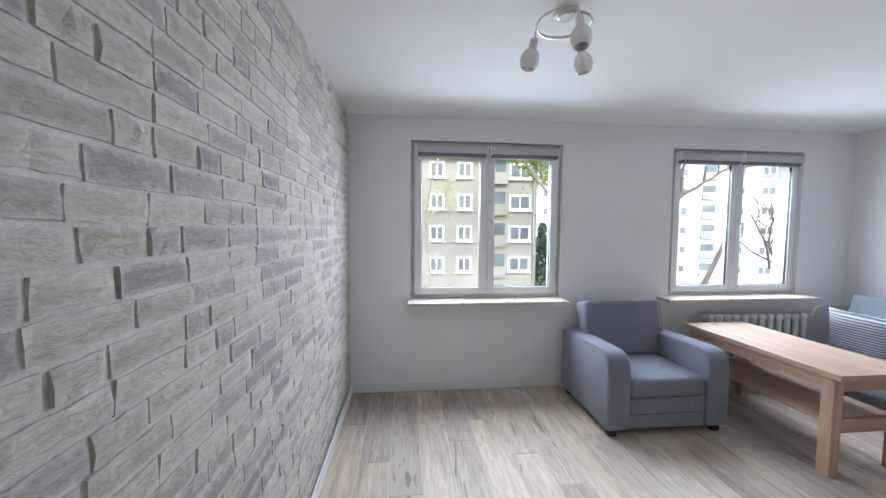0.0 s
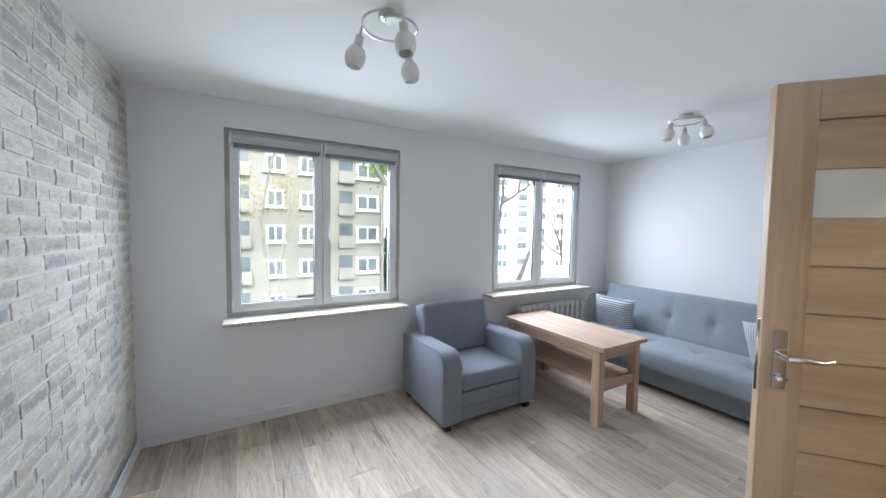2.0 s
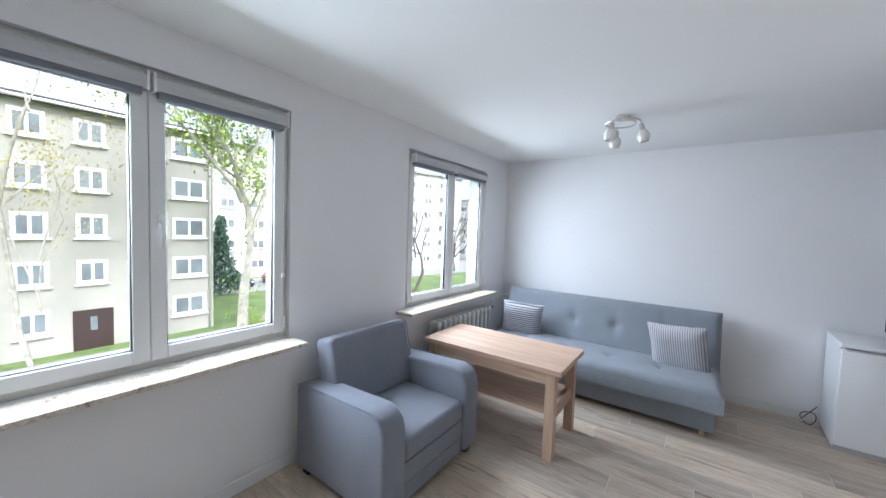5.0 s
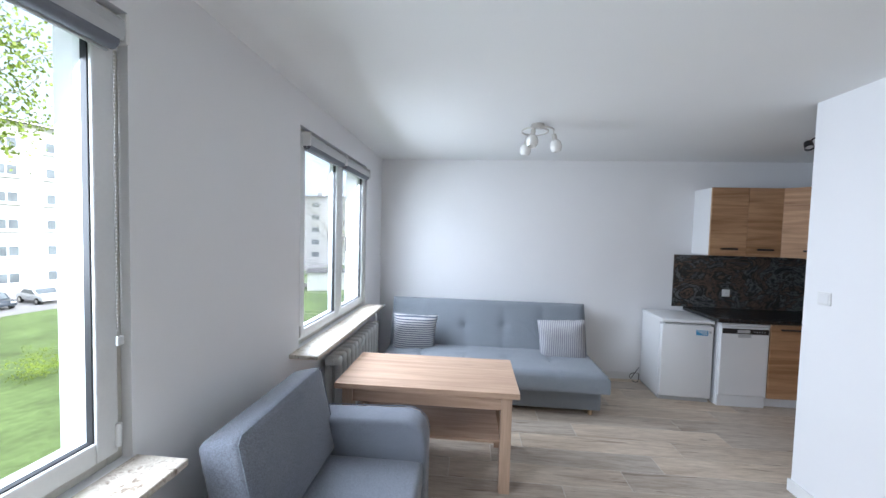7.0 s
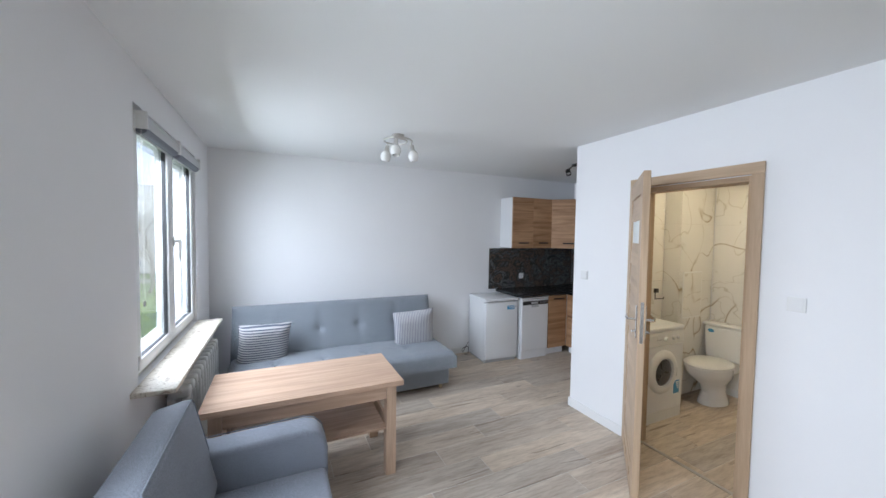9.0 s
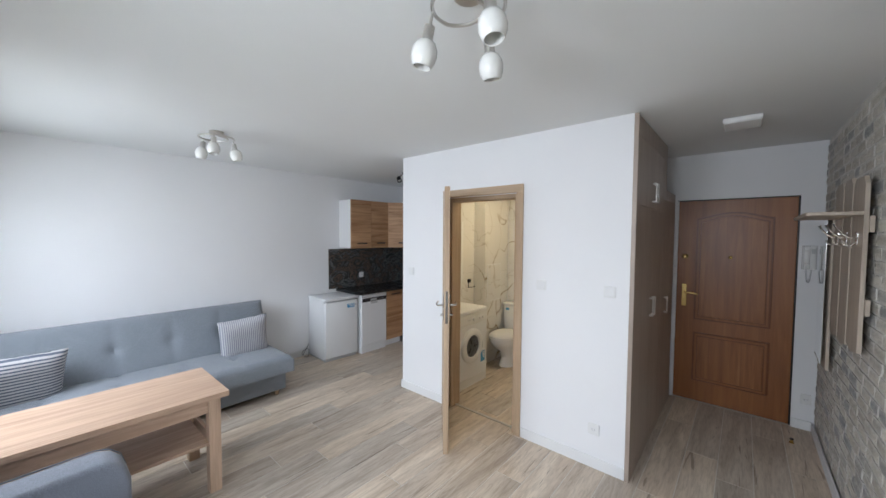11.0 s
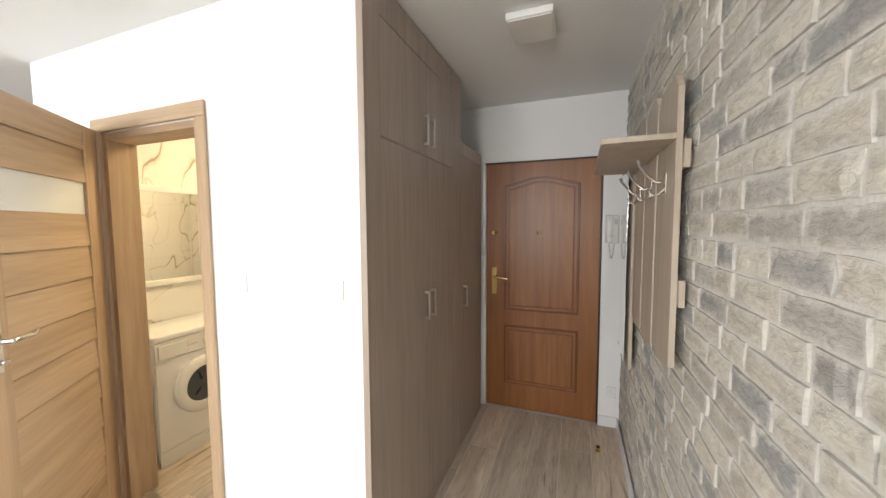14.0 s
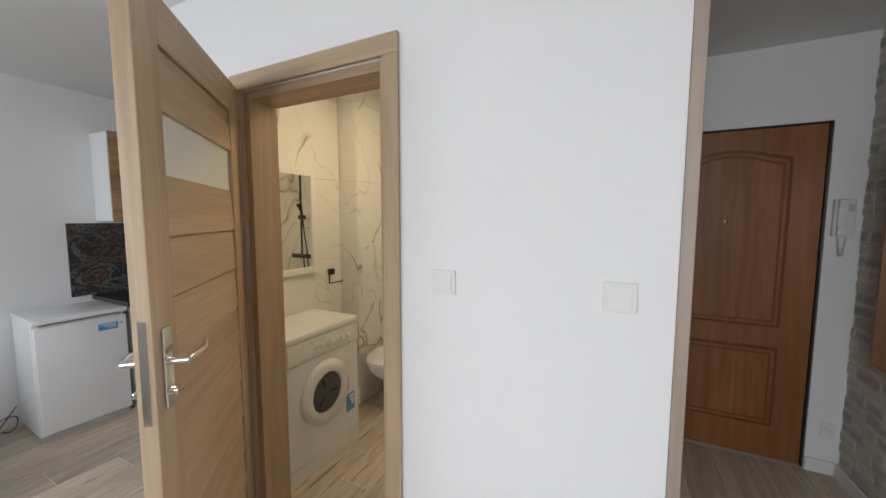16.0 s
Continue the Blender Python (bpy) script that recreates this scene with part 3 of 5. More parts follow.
def panel_door():
    """The leaf hangs at its origin and reaches along -x; its far stile bears the lock."""
    L, T = 0.78, 0.04
    leaf = thing("bathroom_door", (2.458, PY + 0.034, 0.0), "light oak door with a small frosted pane, standing open", "door", turn=-48.5)
    for a, b in ((-0.115, 0.0), (-L, -L + 0.115)):
        part("stile", box(a, -T / 2, 0.012, b, T / 2, 2.052, 0.003), DOOR_Z, leaf)
    part("top_rail", box(-L + 0.115, -T / 2 + 0.001, 1.930, -0.115, T / 2 - 0.001, 2.051, 0.002), DOOR_X, leaf)
    part("bottom_rail", box(-L + 0.115, -T / 2 + 0.001, 0.013, -0.115, T / 2 - 0.001, 0.20, 0.002), DOOR_X, leaf)
    for k in range(9):
        a, b = 0.202 + k * 0.157, 0.359 + k * 0.157
        bm = prism([(-0.006, a), (-0.0165, a + 0.002), (-0.009, b - 0.004), (-0.006, b - 0.004), (-0.006, b), (0.006, b), (0.006, b - 0.004), (0.009, b - 0.004), (0.0165, a + 0.002), (0.006, a)], -L + 0.115, -0.115, "yz")
        part("panel", bm, DOOR_X, leaf)
    part("glass_pane", box(-L + 0.115, -0.006, 1.615, -0.115, 0.006, 1.77, 0.001), FROST, leaf, "white frosted glass pane")
    bm = prism([(-0.006, 1.77), (-0.0165, 1.772), (-0.010, 1.926), (-0.006, 1.9295), (0.006, 1.9295), (0.010, 1.926), (0.0165, 1.772), (0.006, 1.77)], -L + 0.115, -0.115, "yz")
    part("panel", bm, DOOR_X, leaf)
    for k in range(4):
        x = -L + 0.19 + k * 0.12
        for s in (-1, 1):
            part("vent_ring", lathe([(0.018, 0), (0.026, 0), (0.026, 0.004), (0.018, 0.004)], 18, None, Matrix.Translation((x, s * 0.021, 0.115)) @ Matrix.Rotation(radians(-90 * s), 4, "X")), DOOR_Z, leaf, smooth=True)
    for s in (-1, 1):
        lever(leaf, -L + 0.052, 1.155, s, CHROME, reach=0.115)
    part("lock_plate", box(-L - 0.002, -0.009, 1.02, -L + 0.002, 0.009, 1.27, 0.001), CHROME, leaf, "chrome lock face plate")
    for z in (0.25, 1.75):
        part("hinge", rod((0.006, -0.028, z), (0.006, -0.028, z + 0.09), 0.008), NICKEL, leaf, smooth=True)
    return leaf


panel_door()


# ---- entrance door ----
def entrance_door():
    x0, x1, y = -0.088, 0.79, SY - 0.02
    w, h = x1 - x0, 2.05
    d = thing("entrance_door", (x0, y, 0.0), "red-brown veneered entrance door with raised panels, closed", "door")
    part("leaf", box(0, -0.045, 0.006, w, 0.0, h, 0.003), MAHOGANY, d)
    def arch(inset, lo, hi, rise):
        a, b = 0.145 + inset, w - 0.155 - inset
        top = hi - inset
        pts = [(a, lo + inset), (b, lo + inset), (b, top - rise)]
        for k in range(1, 16):
            u = k / 16
            pts.append((b + (a - b) * u, top - rise + rise * (0.5 - 0.5 * math.cos(2 * math.pi * u)) ** 0.7))
        return pts + [(a, top - rise)]
    for lo, hi, rise in ((0.845, 1.93, 0.058), (0.215, 0.715, 0.0001)):
        # outermost and third rings are coloured darker to paint in groove shade
        part("moulding", prism(arch(0, lo, hi, rise), 0.0, 0.010, "xz", 0.003, 1), MAHOGANY_SHADE, d, "carved moulding, coloured darker for the shade in its grooves")
        part("moulding", prism(arch(0.014, lo, hi, rise), 0.0, 0.014, "xz", 0.003, 1), MAHOGANY, d)
        part("moulding", prism(arch(0.032, lo, hi, rise), 0.0, 0.0145, "xz", 0.001, 1), MAHOGANY_SHADE, d)
        part("raised_panel", prism(arch(0.040, lo, hi, rise), 0.0, 0.019, "xz", 0.006, 2), MAHOGANY_P, d)
    hx = w - 0.068
    h2 = part("handle", box(hx - 0.022, 0, 0.97, hx + 0.022, 0.006, 1.20, 0.004), BRASS, d, "worn brass lever handle on a long plate")
    b = rod((hx, 0, 1.115), (hx, 0.05, 1.115), 0.009)
    tube([(hx, 0.048, 1.115), (hx - 0.05, 0.055, 1.118), (hx - 0.12, 0.050, 1.108)], [0.010, 0.010, 0.008], 10, b)
    part("lever", b, BRASS, h2, smooth=True)
    part("lock_rosette", lathe([(0.026, 0), (0.026, 0.008), (0.018, 0.016), (0.010, 0.024)], 20, None, Matrix.Translation((hx, 0, 1.485)) @ Matrix.Rotation(radians(-90), 4, "X")), BRASS, d, "round brass lock", True)
    part("peephole", lathe([(0.015, 0), (0.015, 0.004), (0.010, 0.008)], 18, None, Matrix.Translation((w / 2 + 0.01, 0.019, 1.49)) @ Matrix.Rotation(radians(-90), 4, "X")), BRASS, d, "small brass spyhole", True)
    fr = tagged(new("entrance_frame"), "thin dark steel frame of the entrance door", "door frame", kind="structure")
    part("jamb", box(-0.0995, SY - 0.18, 0, -0.090, SY - 0.012, 2.055), BLACK, fr)
    part("jamb", box(0.7925, SY - 0.18, 0, 0.7995, SY - 0.012, 2.055), TRIM, fr)
    part("head", box(-0.0995, SY - 0.18, 2.0525, 0.7995, SY - 0.012, 2.0595), BLACK, fr)
    structure("stairwell_wall", box(-0.2, SY - 0.26, -0.02, 0.9, SY - 0.205, 2.2), WALL, "plain wall closing the doorway behind the door", "wall")


entrance_door()


# ---- hall wardrobe ----
def pull(parent, y, z, L=0.15):
    b = box(-0.030, y - 0.007, z - L / 2, -0.021, y + 0.007, z + L / 2, 0.002)
    for s in (-1, 1):
        box(-0.024, y - 0.007, z + s * (L / 2 - 0.007) - 0.007, 0.002, y + 0.007, z + s * (L / 2 - 0.007) + 0.007, 0.002, bm=b)
    part("handle", b, NICKEL, parent, "pale metal bow handle")


def wardrobe(name, y0, y1, top, doors, label):
    """Faces -x; the origin lies at the front plane on the floor. doors: (y0, y1, z0, z1, handle y, handle z)."""
    r = thing(name, (0.815, 0, 0), label, "wardrobe")
    part("carcass", box(0.019, y0, 0, 0.58, y1, top), WARDROBE, r)
    cuts = [(d[0], d[1], d[2], d[3]) for d in doors]
    part("front_frame", wall_bm(y0, y1, 0.0, top, 0.0, 0.0188, cuts, "y"), WARDROBE, r)
    for a, b, lo, hi, hy, hz in doors:
        dr = part("door", box(0.0005, a + 0.0015, lo + 0.0015, 0.0185, b - 0.0015, hi - 0.0025, 0.0008, 1), WARDROBE, r)
        pull(dr, hy, hz)
    return r


big = wardrobe("built_in_wardrobe", -0.43, 0.694, 2.499, [(0.128, 0.592, 0.06, 1.905, 0.168, 1.135), (-0.285, 0.128, 0.06, 1.905, 0.088, 1.135), (0.128, 0.592, 1.909, 2.37, 0.168, 2.03), (-0.285, 0.128, 1.909, 2.37, 0.088, 2.03)],
               "tall built-in wardrobe in grey-brown laminate with four doors")
part("edge_panel", box(-0.004, 0.6945, 0.0, 0.0245, 0.7135, 2.505, 0.002), WARD_EDGE, big, "paler wood edge board")
wardrobe("hall_cupboard", -0.975, -0.434, 2.11, [(-0.94, -0.452, 0.06, 2.02, -0.50, 1.055)], "lower grey-brown laminate cupboard beside the entrance door")


# ---- living room furniture ----
def armchair():
    r = thing("armchair", (2.175, 3.44, 0.0), "slate-grey upholstered armchair with padded arms by the window", "armchair")
    arm = [(-0.395, 0.055), (-0.395, 0.50), (-0.375, 0.565), (-0.335, 0.605), (-0.28, 0.622), (0.34, 0.600), (0.385, 0.58), (0.385, 0.055)]
    for s in (-1, 1):
        a, b = sorted((s * 0.476, s * 0.300))
        part("armrest", prism(arm, a, b, "yz", 0.024, 3), CLOTH_DARK, r, smooth=True)
        e = s * 0.473
        part("piping", tube([(e, y, z) for y, z in arm[1:-1]], 0.0025, 6), PIPING, r)
    part("seat_cushion", box(-0.298, -0.385, 0.285, 0.298, 0.16, 0.425, 0.032, 3), CLOTH_DARK, r, smooth=True)
    part("front_panel", box(-0.298, -0.375, 0.165, 0.298, -0.30, 0.283, 0.008), CLOTH_DARK, r)
    part("drawer_front", box(-0.298, -0.372, 0.055, 0.298, -0.30, 0.162, 0.008), CLOTH_DARK, r)
    part("base", box(-0.298, -0.30, 0.06, 0.298, 0.37, 0.284), CLOTH_DARK, r)
    bk = box(-0.362, -0.075, -0.22, 0.352, 0.095, 0.245, 0.035, 3)
    bk.transform(pose(0, 0.225, 0.628, -13))
    part("backrest", bk, CLOTH_DARK, r, smooth=True)
    lower = box(-0.298, 0.17, 0.286, 0.298, 0.37, 0.58, 0.01)
    part("back_frame", lower, CLOTH_DARK, r)
    for s in (-1, 1):
        pp = [Vector((s * 0.347, -0.068, -0.19)), Vector((s * 0.347, -0.068, 0.215)), Vector((s * 0.325, -0.068, 0.237)), Vector((0, -0.068, 0.239))]
        part("piping", tube([pose(0, 0.225, 0.628, -13) @ p for p in pp], 0.003, 6), PIPING, r)
    for x in (-0.41, 0.41):
        for y in (-0.33, 0.33):
            part("foot", box(x - 0.03, y - 0.03, 0.0, x + 0.03, y + 0.03, 0.056, 0.004), BLACK, r, "black plastic foot")


armchair()


def cushion_bm(w, d, t, dents, nx=64, ny=24, seam=()):
    """An upholstered slab in x 0..w, y 0..d, its upper face z = t, tufted at the dents (x, y, depth) with soft seams at x in seam."""
    bm = bmesh.new()
    def top(x, y):
        e = min(x, w - x, y, d - y)
        z = t - 0.05 * math.exp(-e / 0.022)
        for px, py, k in dents:
            q = ((x - px) ** 2 + (y - py) ** 2) ** 0.5
            z -= k * math.exp(-q / 0.035)
        for sx in seam:
            z -= 0.018 * math.exp(-abs(x - sx) / 0.014)
        return z + 0.004 * noise.noise((x * 3, y * 3, 0))
    xs = [w * (0.5 - 0.5 * math.cos(math.pi * i / nx)) * 0.25 + 0.75 * w * i / nx for i in range(nx + 1)]
    ys = [d * (0.5 - 0.5 * math.cos(math.pi * j / ny)) * 0.5 + 0.5 * d * j / ny for j in range(ny + 1)]
    g = [[bm.verts.new((x, y, top(x, y))) for y in ys] for x in xs]
    lo = [[bm.verts.new((x, y, 0)) for y in (0, d)] for x in (0, w)]
    for i in range(nx):
        for j in range(ny):
            bm.faces.new((g[i][j], g[i + 1][j], g[i + 1][j + 1], g[i][j + 1]))
    bm.faces.new([lo[0][0], lo[1][0]] + [g[i][0] for i in range(nx, -1, -1)])
    bm.faces.new([lo[1][1], lo[0][1]] + [g[i][ny] for i in range(nx + 1)])
    bm.faces.new([lo[0][1], lo[0][0]] + [g[0][j] for j in range(ny + 1)])
    bm.faces.new([lo[1][0], lo[1][1]] + [g[nx][j] for j in range(ny, -1, -1)])
    bm.faces.new((lo[0][0], lo[0][1], lo[1][1], lo[1][0]))
    bmesh.ops.recalc_face_normals(bm, faces=bm.faces[:])
    return bm


def sofa():
    """Its back stands at the east wall; the local x runs along the wall from the kitchen's end."""
    W = 2.13
    r = thing("sofa", (4.845, 1.585, 0.0), "pale blue-grey tufted sofa bed with its back to the wall", "sofa", turn=90)
    inner = [W * k / 5 + 0.03 for k in range(1, 5)]
    seat = cushion_bm(W, 0.72, 0.175, [(x, 0.36, 0.045) for x in inner], 72, 28, inner)
    seat.transform(Matrix.Translation((0, 0.325, 0.255)))
    part("seat", seat, CLOTH_LIGHT, r, smooth=True)
    back = cushion_bm(W, 0.56, 0.15, [(x, 0.27, 0.055) for x in inner], 72, 26, inner)
    back.transform(Matrix.Translation((0, 0.30, 0.335)) @ Matrix.Rotation(radians(108), 4, "X") @ Matrix.Scale(-1, 4, (0, 0, 1)))
    bmesh.ops.reverse_faces(back, faces=back.faces[:])
    part("backrest", back, CLOTH_LIGHT, r, smooth=True)
    for x in inner:
        part("button", lathe([(0.001, 0.012), (0.010, 0.009), (0.014, 0.0)], 12, None, Matrix.Translation((x, 0.685, 0.397))), CLOTH_LIGHT, r, smooth=True)
    part("bed_box", box(0.035, 0.09, 0.048, W - 0.035, 0.93, 0.2545, 0.01), CLOTH_LIGHT, r, "darker storage box under the seat")
    for x in (0.12, W - 0.12):
        for y in (0.16, 0.90):
            part("foot", rod((x, y, 0.0), (x, y, 0.064), 0.018, 14, 0.024), BEECH, r, "turned pale wooden foot", True)


sofa()


def pillow(at, turns, material, label):
    s, t, n = 0.455, 0.15, 22
    bm = bmesh.new()
    def put(i, j, side):
        u, v = 2 * i / n - 1, 2 * j / n - 1
        k = max(0.0, (1 - u ** 4) * (1 - v ** 4)) ** 0.55
        pinch = 1 - 0.045 * (1 - abs(u) ** 2) * abs(v)
        pinch2 = 1 - 0.045 * (1 - abs(v) ** 2) * abs(u)
        return (u * s / 2 * pinch2, side * (t / 2 * k + 0.003 + 0.004 * noise.noise((u * 3, v * 3, side))), v * s / 2 * pinch)
    sides = {}
    for side in (-1, 1):
        sides[side] = [[bm.verts.new(put(i, j, side)) for j in range(n + 1)] for i in range(n + 1)]
    for side in (-1, 1):
        g = sides[side]
        for i in range(n):
            for j in range(n):
                bm.faces.new((g[i][j], g[i + 1][j], g[i + 1][j + 1], g[i][j + 1]))
    bmesh.ops.remove_doubles(bm, verts=bm.verts[:], dist=0.0075)
    bmesh.ops.recalc_face_normals(bm, faces=bm.faces[:])
    ob = part("throw_pillow", bm, material, None, smooth=True)
    ob.matrix_world = pose(*at, *turns)
    tagged(ob, label, "pillow", "striped throw pillows")


pillow((4.30, 3.415, 0.562), (-11, -3, 102), STRIPE_Z, "navy and white striped cushion leaning on the sofa back, stripes level")
pillow((4.255, 1.905, 0.590), (-15, 5, 80), STRIPE_X, "navy and white striped cushion leaning on the sofa back, stripes upright")


def table():
    r = thing("coffee_table", (3.11, 3.10, 0.0), "light oak laminate table with a lower shelf", "table")
    X, Y, z = 0.297, 0.590, 0.657
    part("tabletop", box(-X, -Y, z - 0.036, X, Y, z, 0.002), OAK_Y, r)
    for sx in (-1, 1):
        for sy in (-1, 1):
            a, b = sorted((sx * (X - 0.022), sx * (X - 0.090)))
            c, d = sorted((sy * (Y - 0.045), sy * (Y - 0.113)))
            part("leg", box(a, c, 0, b, d, z - 0.0365, 0.002), OAK_Z, r)
    for s in (-1, 1):
        a, b = sorted((s * (X - 0.035), s * (X - 0.055)))
        part("apron", box(a, -Y + 0.113, z - 0.125, b, Y - 0.113, z - 0.037, 0.001), OAK_Y, r)
        c, d = sorted((s * (Y - 0.058), s * (Y - 0.078)))
        part("apron", box(-X + 0.090, c, z - 0.125, X - 0.090, d, z - 0.037, 0.001), OAK_X, r)
    part("shelf", box(-X + 0.030, -Y + 0.1135, 0.322, X - 0.030, Y - 0.1135, 0.340, 0.001), OAK_Y, r)
    for s in (-1, 1):
        c, d = sorted((s * (Y - 0.060), s * (Y - 0.080)))
        part("shelf_rail", box(-X + 0.090, c, 0.268, X - 0.090, d, 0.341, 0.001), OAK_X, r)


table()


def radiator():
    r = thing("radiator", (3.13, 3.845, 0.0), "white enamelled column radiator under the window", "radiator")
    n, p = 12, 0.092
    for k in range(n):
        x = (k + 0.5) * p
        bm = bmesh.new()
        for y in (-0.045, 0.035):
            tube([(x, y, 0.16), (x, y, 0.20), (x, y, 0.62), (x, y, 0.66)], [0.019, 0.026, 0.026, 0.019], 10, bm)
        for z in (0.15, 0.655):
            box(x - 0.036, -0.066, z - 0.030, x + 0.036, 0.056, z + 0.042, 0.022, 3, bm=bm)
        part("section", bm, RADIATOR, r, smooth=True)
    part("header_pipe", rod((0.0, -0.005, 0.665), (n * p + 0.04, -0.005, 0.665), 0.018), RADIATOR, r)
    v = rod((n * p + 0.03, -0.005, 0.665), (n * p + 0.085, -0.005, 0.665), 0.020)
    rod((n * p + 0.075, -0.045, 0.665), (n * p + 0.075, -0.005, 0.665), 0.018, bm=v)
    part("valve", v, OLDPAINT, r, "cream radiator valve", True)
    part("pipe", tube([(n * p + 0.07, -0.005, 0.665), (n * p + 0.12, 0.0, 0.70), (n * p + 0.17, 0.02, 0.735), (n * p + 0.24, 0.03, 0.745), (1.705, 0.03, 0.745)], 0.010, 8), RADIATOR, r, "painted supply pipe running to the wall", True)
    for x in (0.15, n * p - 0.15):
        part("bracket", box(x - 0.01, 0.03, 0.60, x + 0.01, 0.095, 0.62), RADIATOR, r)
    for x in (0.10, n * p - 0.10):
        part("foot", box(x - 0.014, -0.05, 0.0, x + 0.014, 0.04, 0.122, 0.003), RADIATOR, r)


radiator()


def spot_lamp(at, turn, label, drop=0.0):
    """Ceiling lamp: a curled nickel tube with three hanging opal globes."""
    r = thing("ceiling_lamp", at, label, "ceiling lamp", "curled ceiling lamps", turn)
    part("ceiling_plate", lathe([(0.052, 0), (0.052, -0.018), (0.046, -0.024)], 28), NICKEL, r, smooth=True)
    pts = []
    for k in range(49):
        a = radians(-160 + 432.5 * k / 48)
        R = 0.030 + 0.092 * min(1.0, k / 16) ** 0.8
        pts.append((R * math.cos(a), R * math.sin(a), -0.040 - 0.012 * min(1.0, k / 16)))
    part("curled_tube", tube(pts, 0.0065, 8), NICKEL, r, smooth=True)
    part("stem", rod((pts[0][0], pts[0][1], -0.02), (pts[0][0], pts[0][1], -0.042), 0.008), NICKEL, r)
    for k in (21, 35, 48):
        x, y, z = pts[k]
        q = math.hypot(x, y)
        ox, oy = x / q, y / q
        tilt = Matrix.Translation((x, y, z)) @ Matrix.Rotation(math.atan2(oy, ox), 4, "Z") @ Matrix.Rotation(radians(-12), 4, "Y")
        arm = part("lamp_holder", lathe([(0.005, 0.004), (0.005, -0.026 - drop), (0.018, -0.029 - drop), (0.019, -0.072 - drop), (0.021, -0.076 - drop)], 18, None, tilt), NICKEL, r, smooth=True)
        part("shade", lathe([(r, z - drop) for r, z in ((0.019, -0.074), (0.032, -0.084), (0.042, -0.103), (0.045, -0.123), (0.042, -0.143), (0.035, -0.161), (0.031, -0.166), (0.028, -0.164), (0.033, -0.150), (0.028, -0.115))], 28, None, tilt), SHADE, arm, "white opal glass globe", True)


spot_lamp((0.987, 2.351, H), 0, "brushed nickel ceiling lamp with three opal globes, switched off", 0.022)
spot_lamp((3.516, 2.345, H), 0, "brushed nickel ceiling lamp with three opal globes, switched off", -0.006)


# ---- kitchen corner ----
def bar_handle(parent, a, b, out):
    """A slim black bar between two points, standing off along out."""
    a, b, o = Vector(a), Vector(b), Vector(out)
    bm = tube([a + o * 0.024, b + o * 0.024], 0.0095, 8)
    for p in (a + (b - a) * 0.08, b - (b - a) * 0.08):
        rod(p, p + o * 0.024, 0.005, 8, bm=bm)
    part("handle", bm, BLACK, parent, "black bar handle", True)


def fridge():
    r = thing("small_fridge", (4.325, 0.412, 0.0), "white under-counter fridge standing against the wall", "fridge", turn=-3)
    w, h = 0.482, 0.835
    part("body", box(0.055, 0, 0.02, 0.475, w, h - 0.035, 0.006), ENAMEL, r)
    dr = part("door", box(0.0, 0.002, 0.045, 0.052, w - 0.002, h - 0.055, 0.010, 3), ENAMEL, r, smooth=True)
    part("door_seal", box(0.0505, 0.010, 0.055, 0.0565, w - 0.010, h - 0.06), CASSETTE, r)
    part("top", box(-0.002, -0.004, h - 0.034, 0.478, w + 0.004, h, 0.008, 3), ENAMEL, r, "white lid of the fridge", True)
    part("grip", box(0.004, 0.03, h - 0.055, 0.05, w - 0.03, h - 0.042, 0.003), CASSETTE, dr)
    s = part("sticker", box(-0.0015, 0.055, h - 0.150, 0.001, 0.165, h - 0.100), BLUE, dr, "blue product sticker")
    for k in range(3):
        part("print_bar", box(-0.0022, 0.065, h - 0.112 - k * 0.013, -0.0014, 0.155 - 0.02 * k, h - 0.106 - k * 0.013), PLASTIC, s)
    part("badge", box(-0.0015, 0.025, h - 0.125, 0.001, 0.045, h - 0.105), CASSETTE, dr)
    part("plinth", box(0.03, 0.01, 0.0, 0.46, w - 0.01, 0.043), CASSETTE, r)
    for k in range(4):
        part("hinge_screw", rod((0.012 + 0.012 * (k % 2), 0.02 + (w - 0.04) * (k // 2), h - 0.001), (0.012 + 0.012 * (k % 2), 0.02 + (w - 0.04) * (k // 2), h + 0.002), 0.003, 8), CHROME, r)
    pts = []
    for k in range(30):
        a = radians(-30 + 340 * k / 29)
        pts.append((4.76 + 0.02 * math.cos(a * 2), 0.945 + 0.05 * math.cos(a), 0.062 + 0.055 * math.sin(a) + 0.002 * k / 29))
    cord = part("power_cord", tube([(4.80, 0.89, 0.16)] + pts, 0.0035, 6), BLACK, None, smooth=True)
    tagged(cord, "thin black cable coiled beside the fridge on the floor", "cable")


fridge()


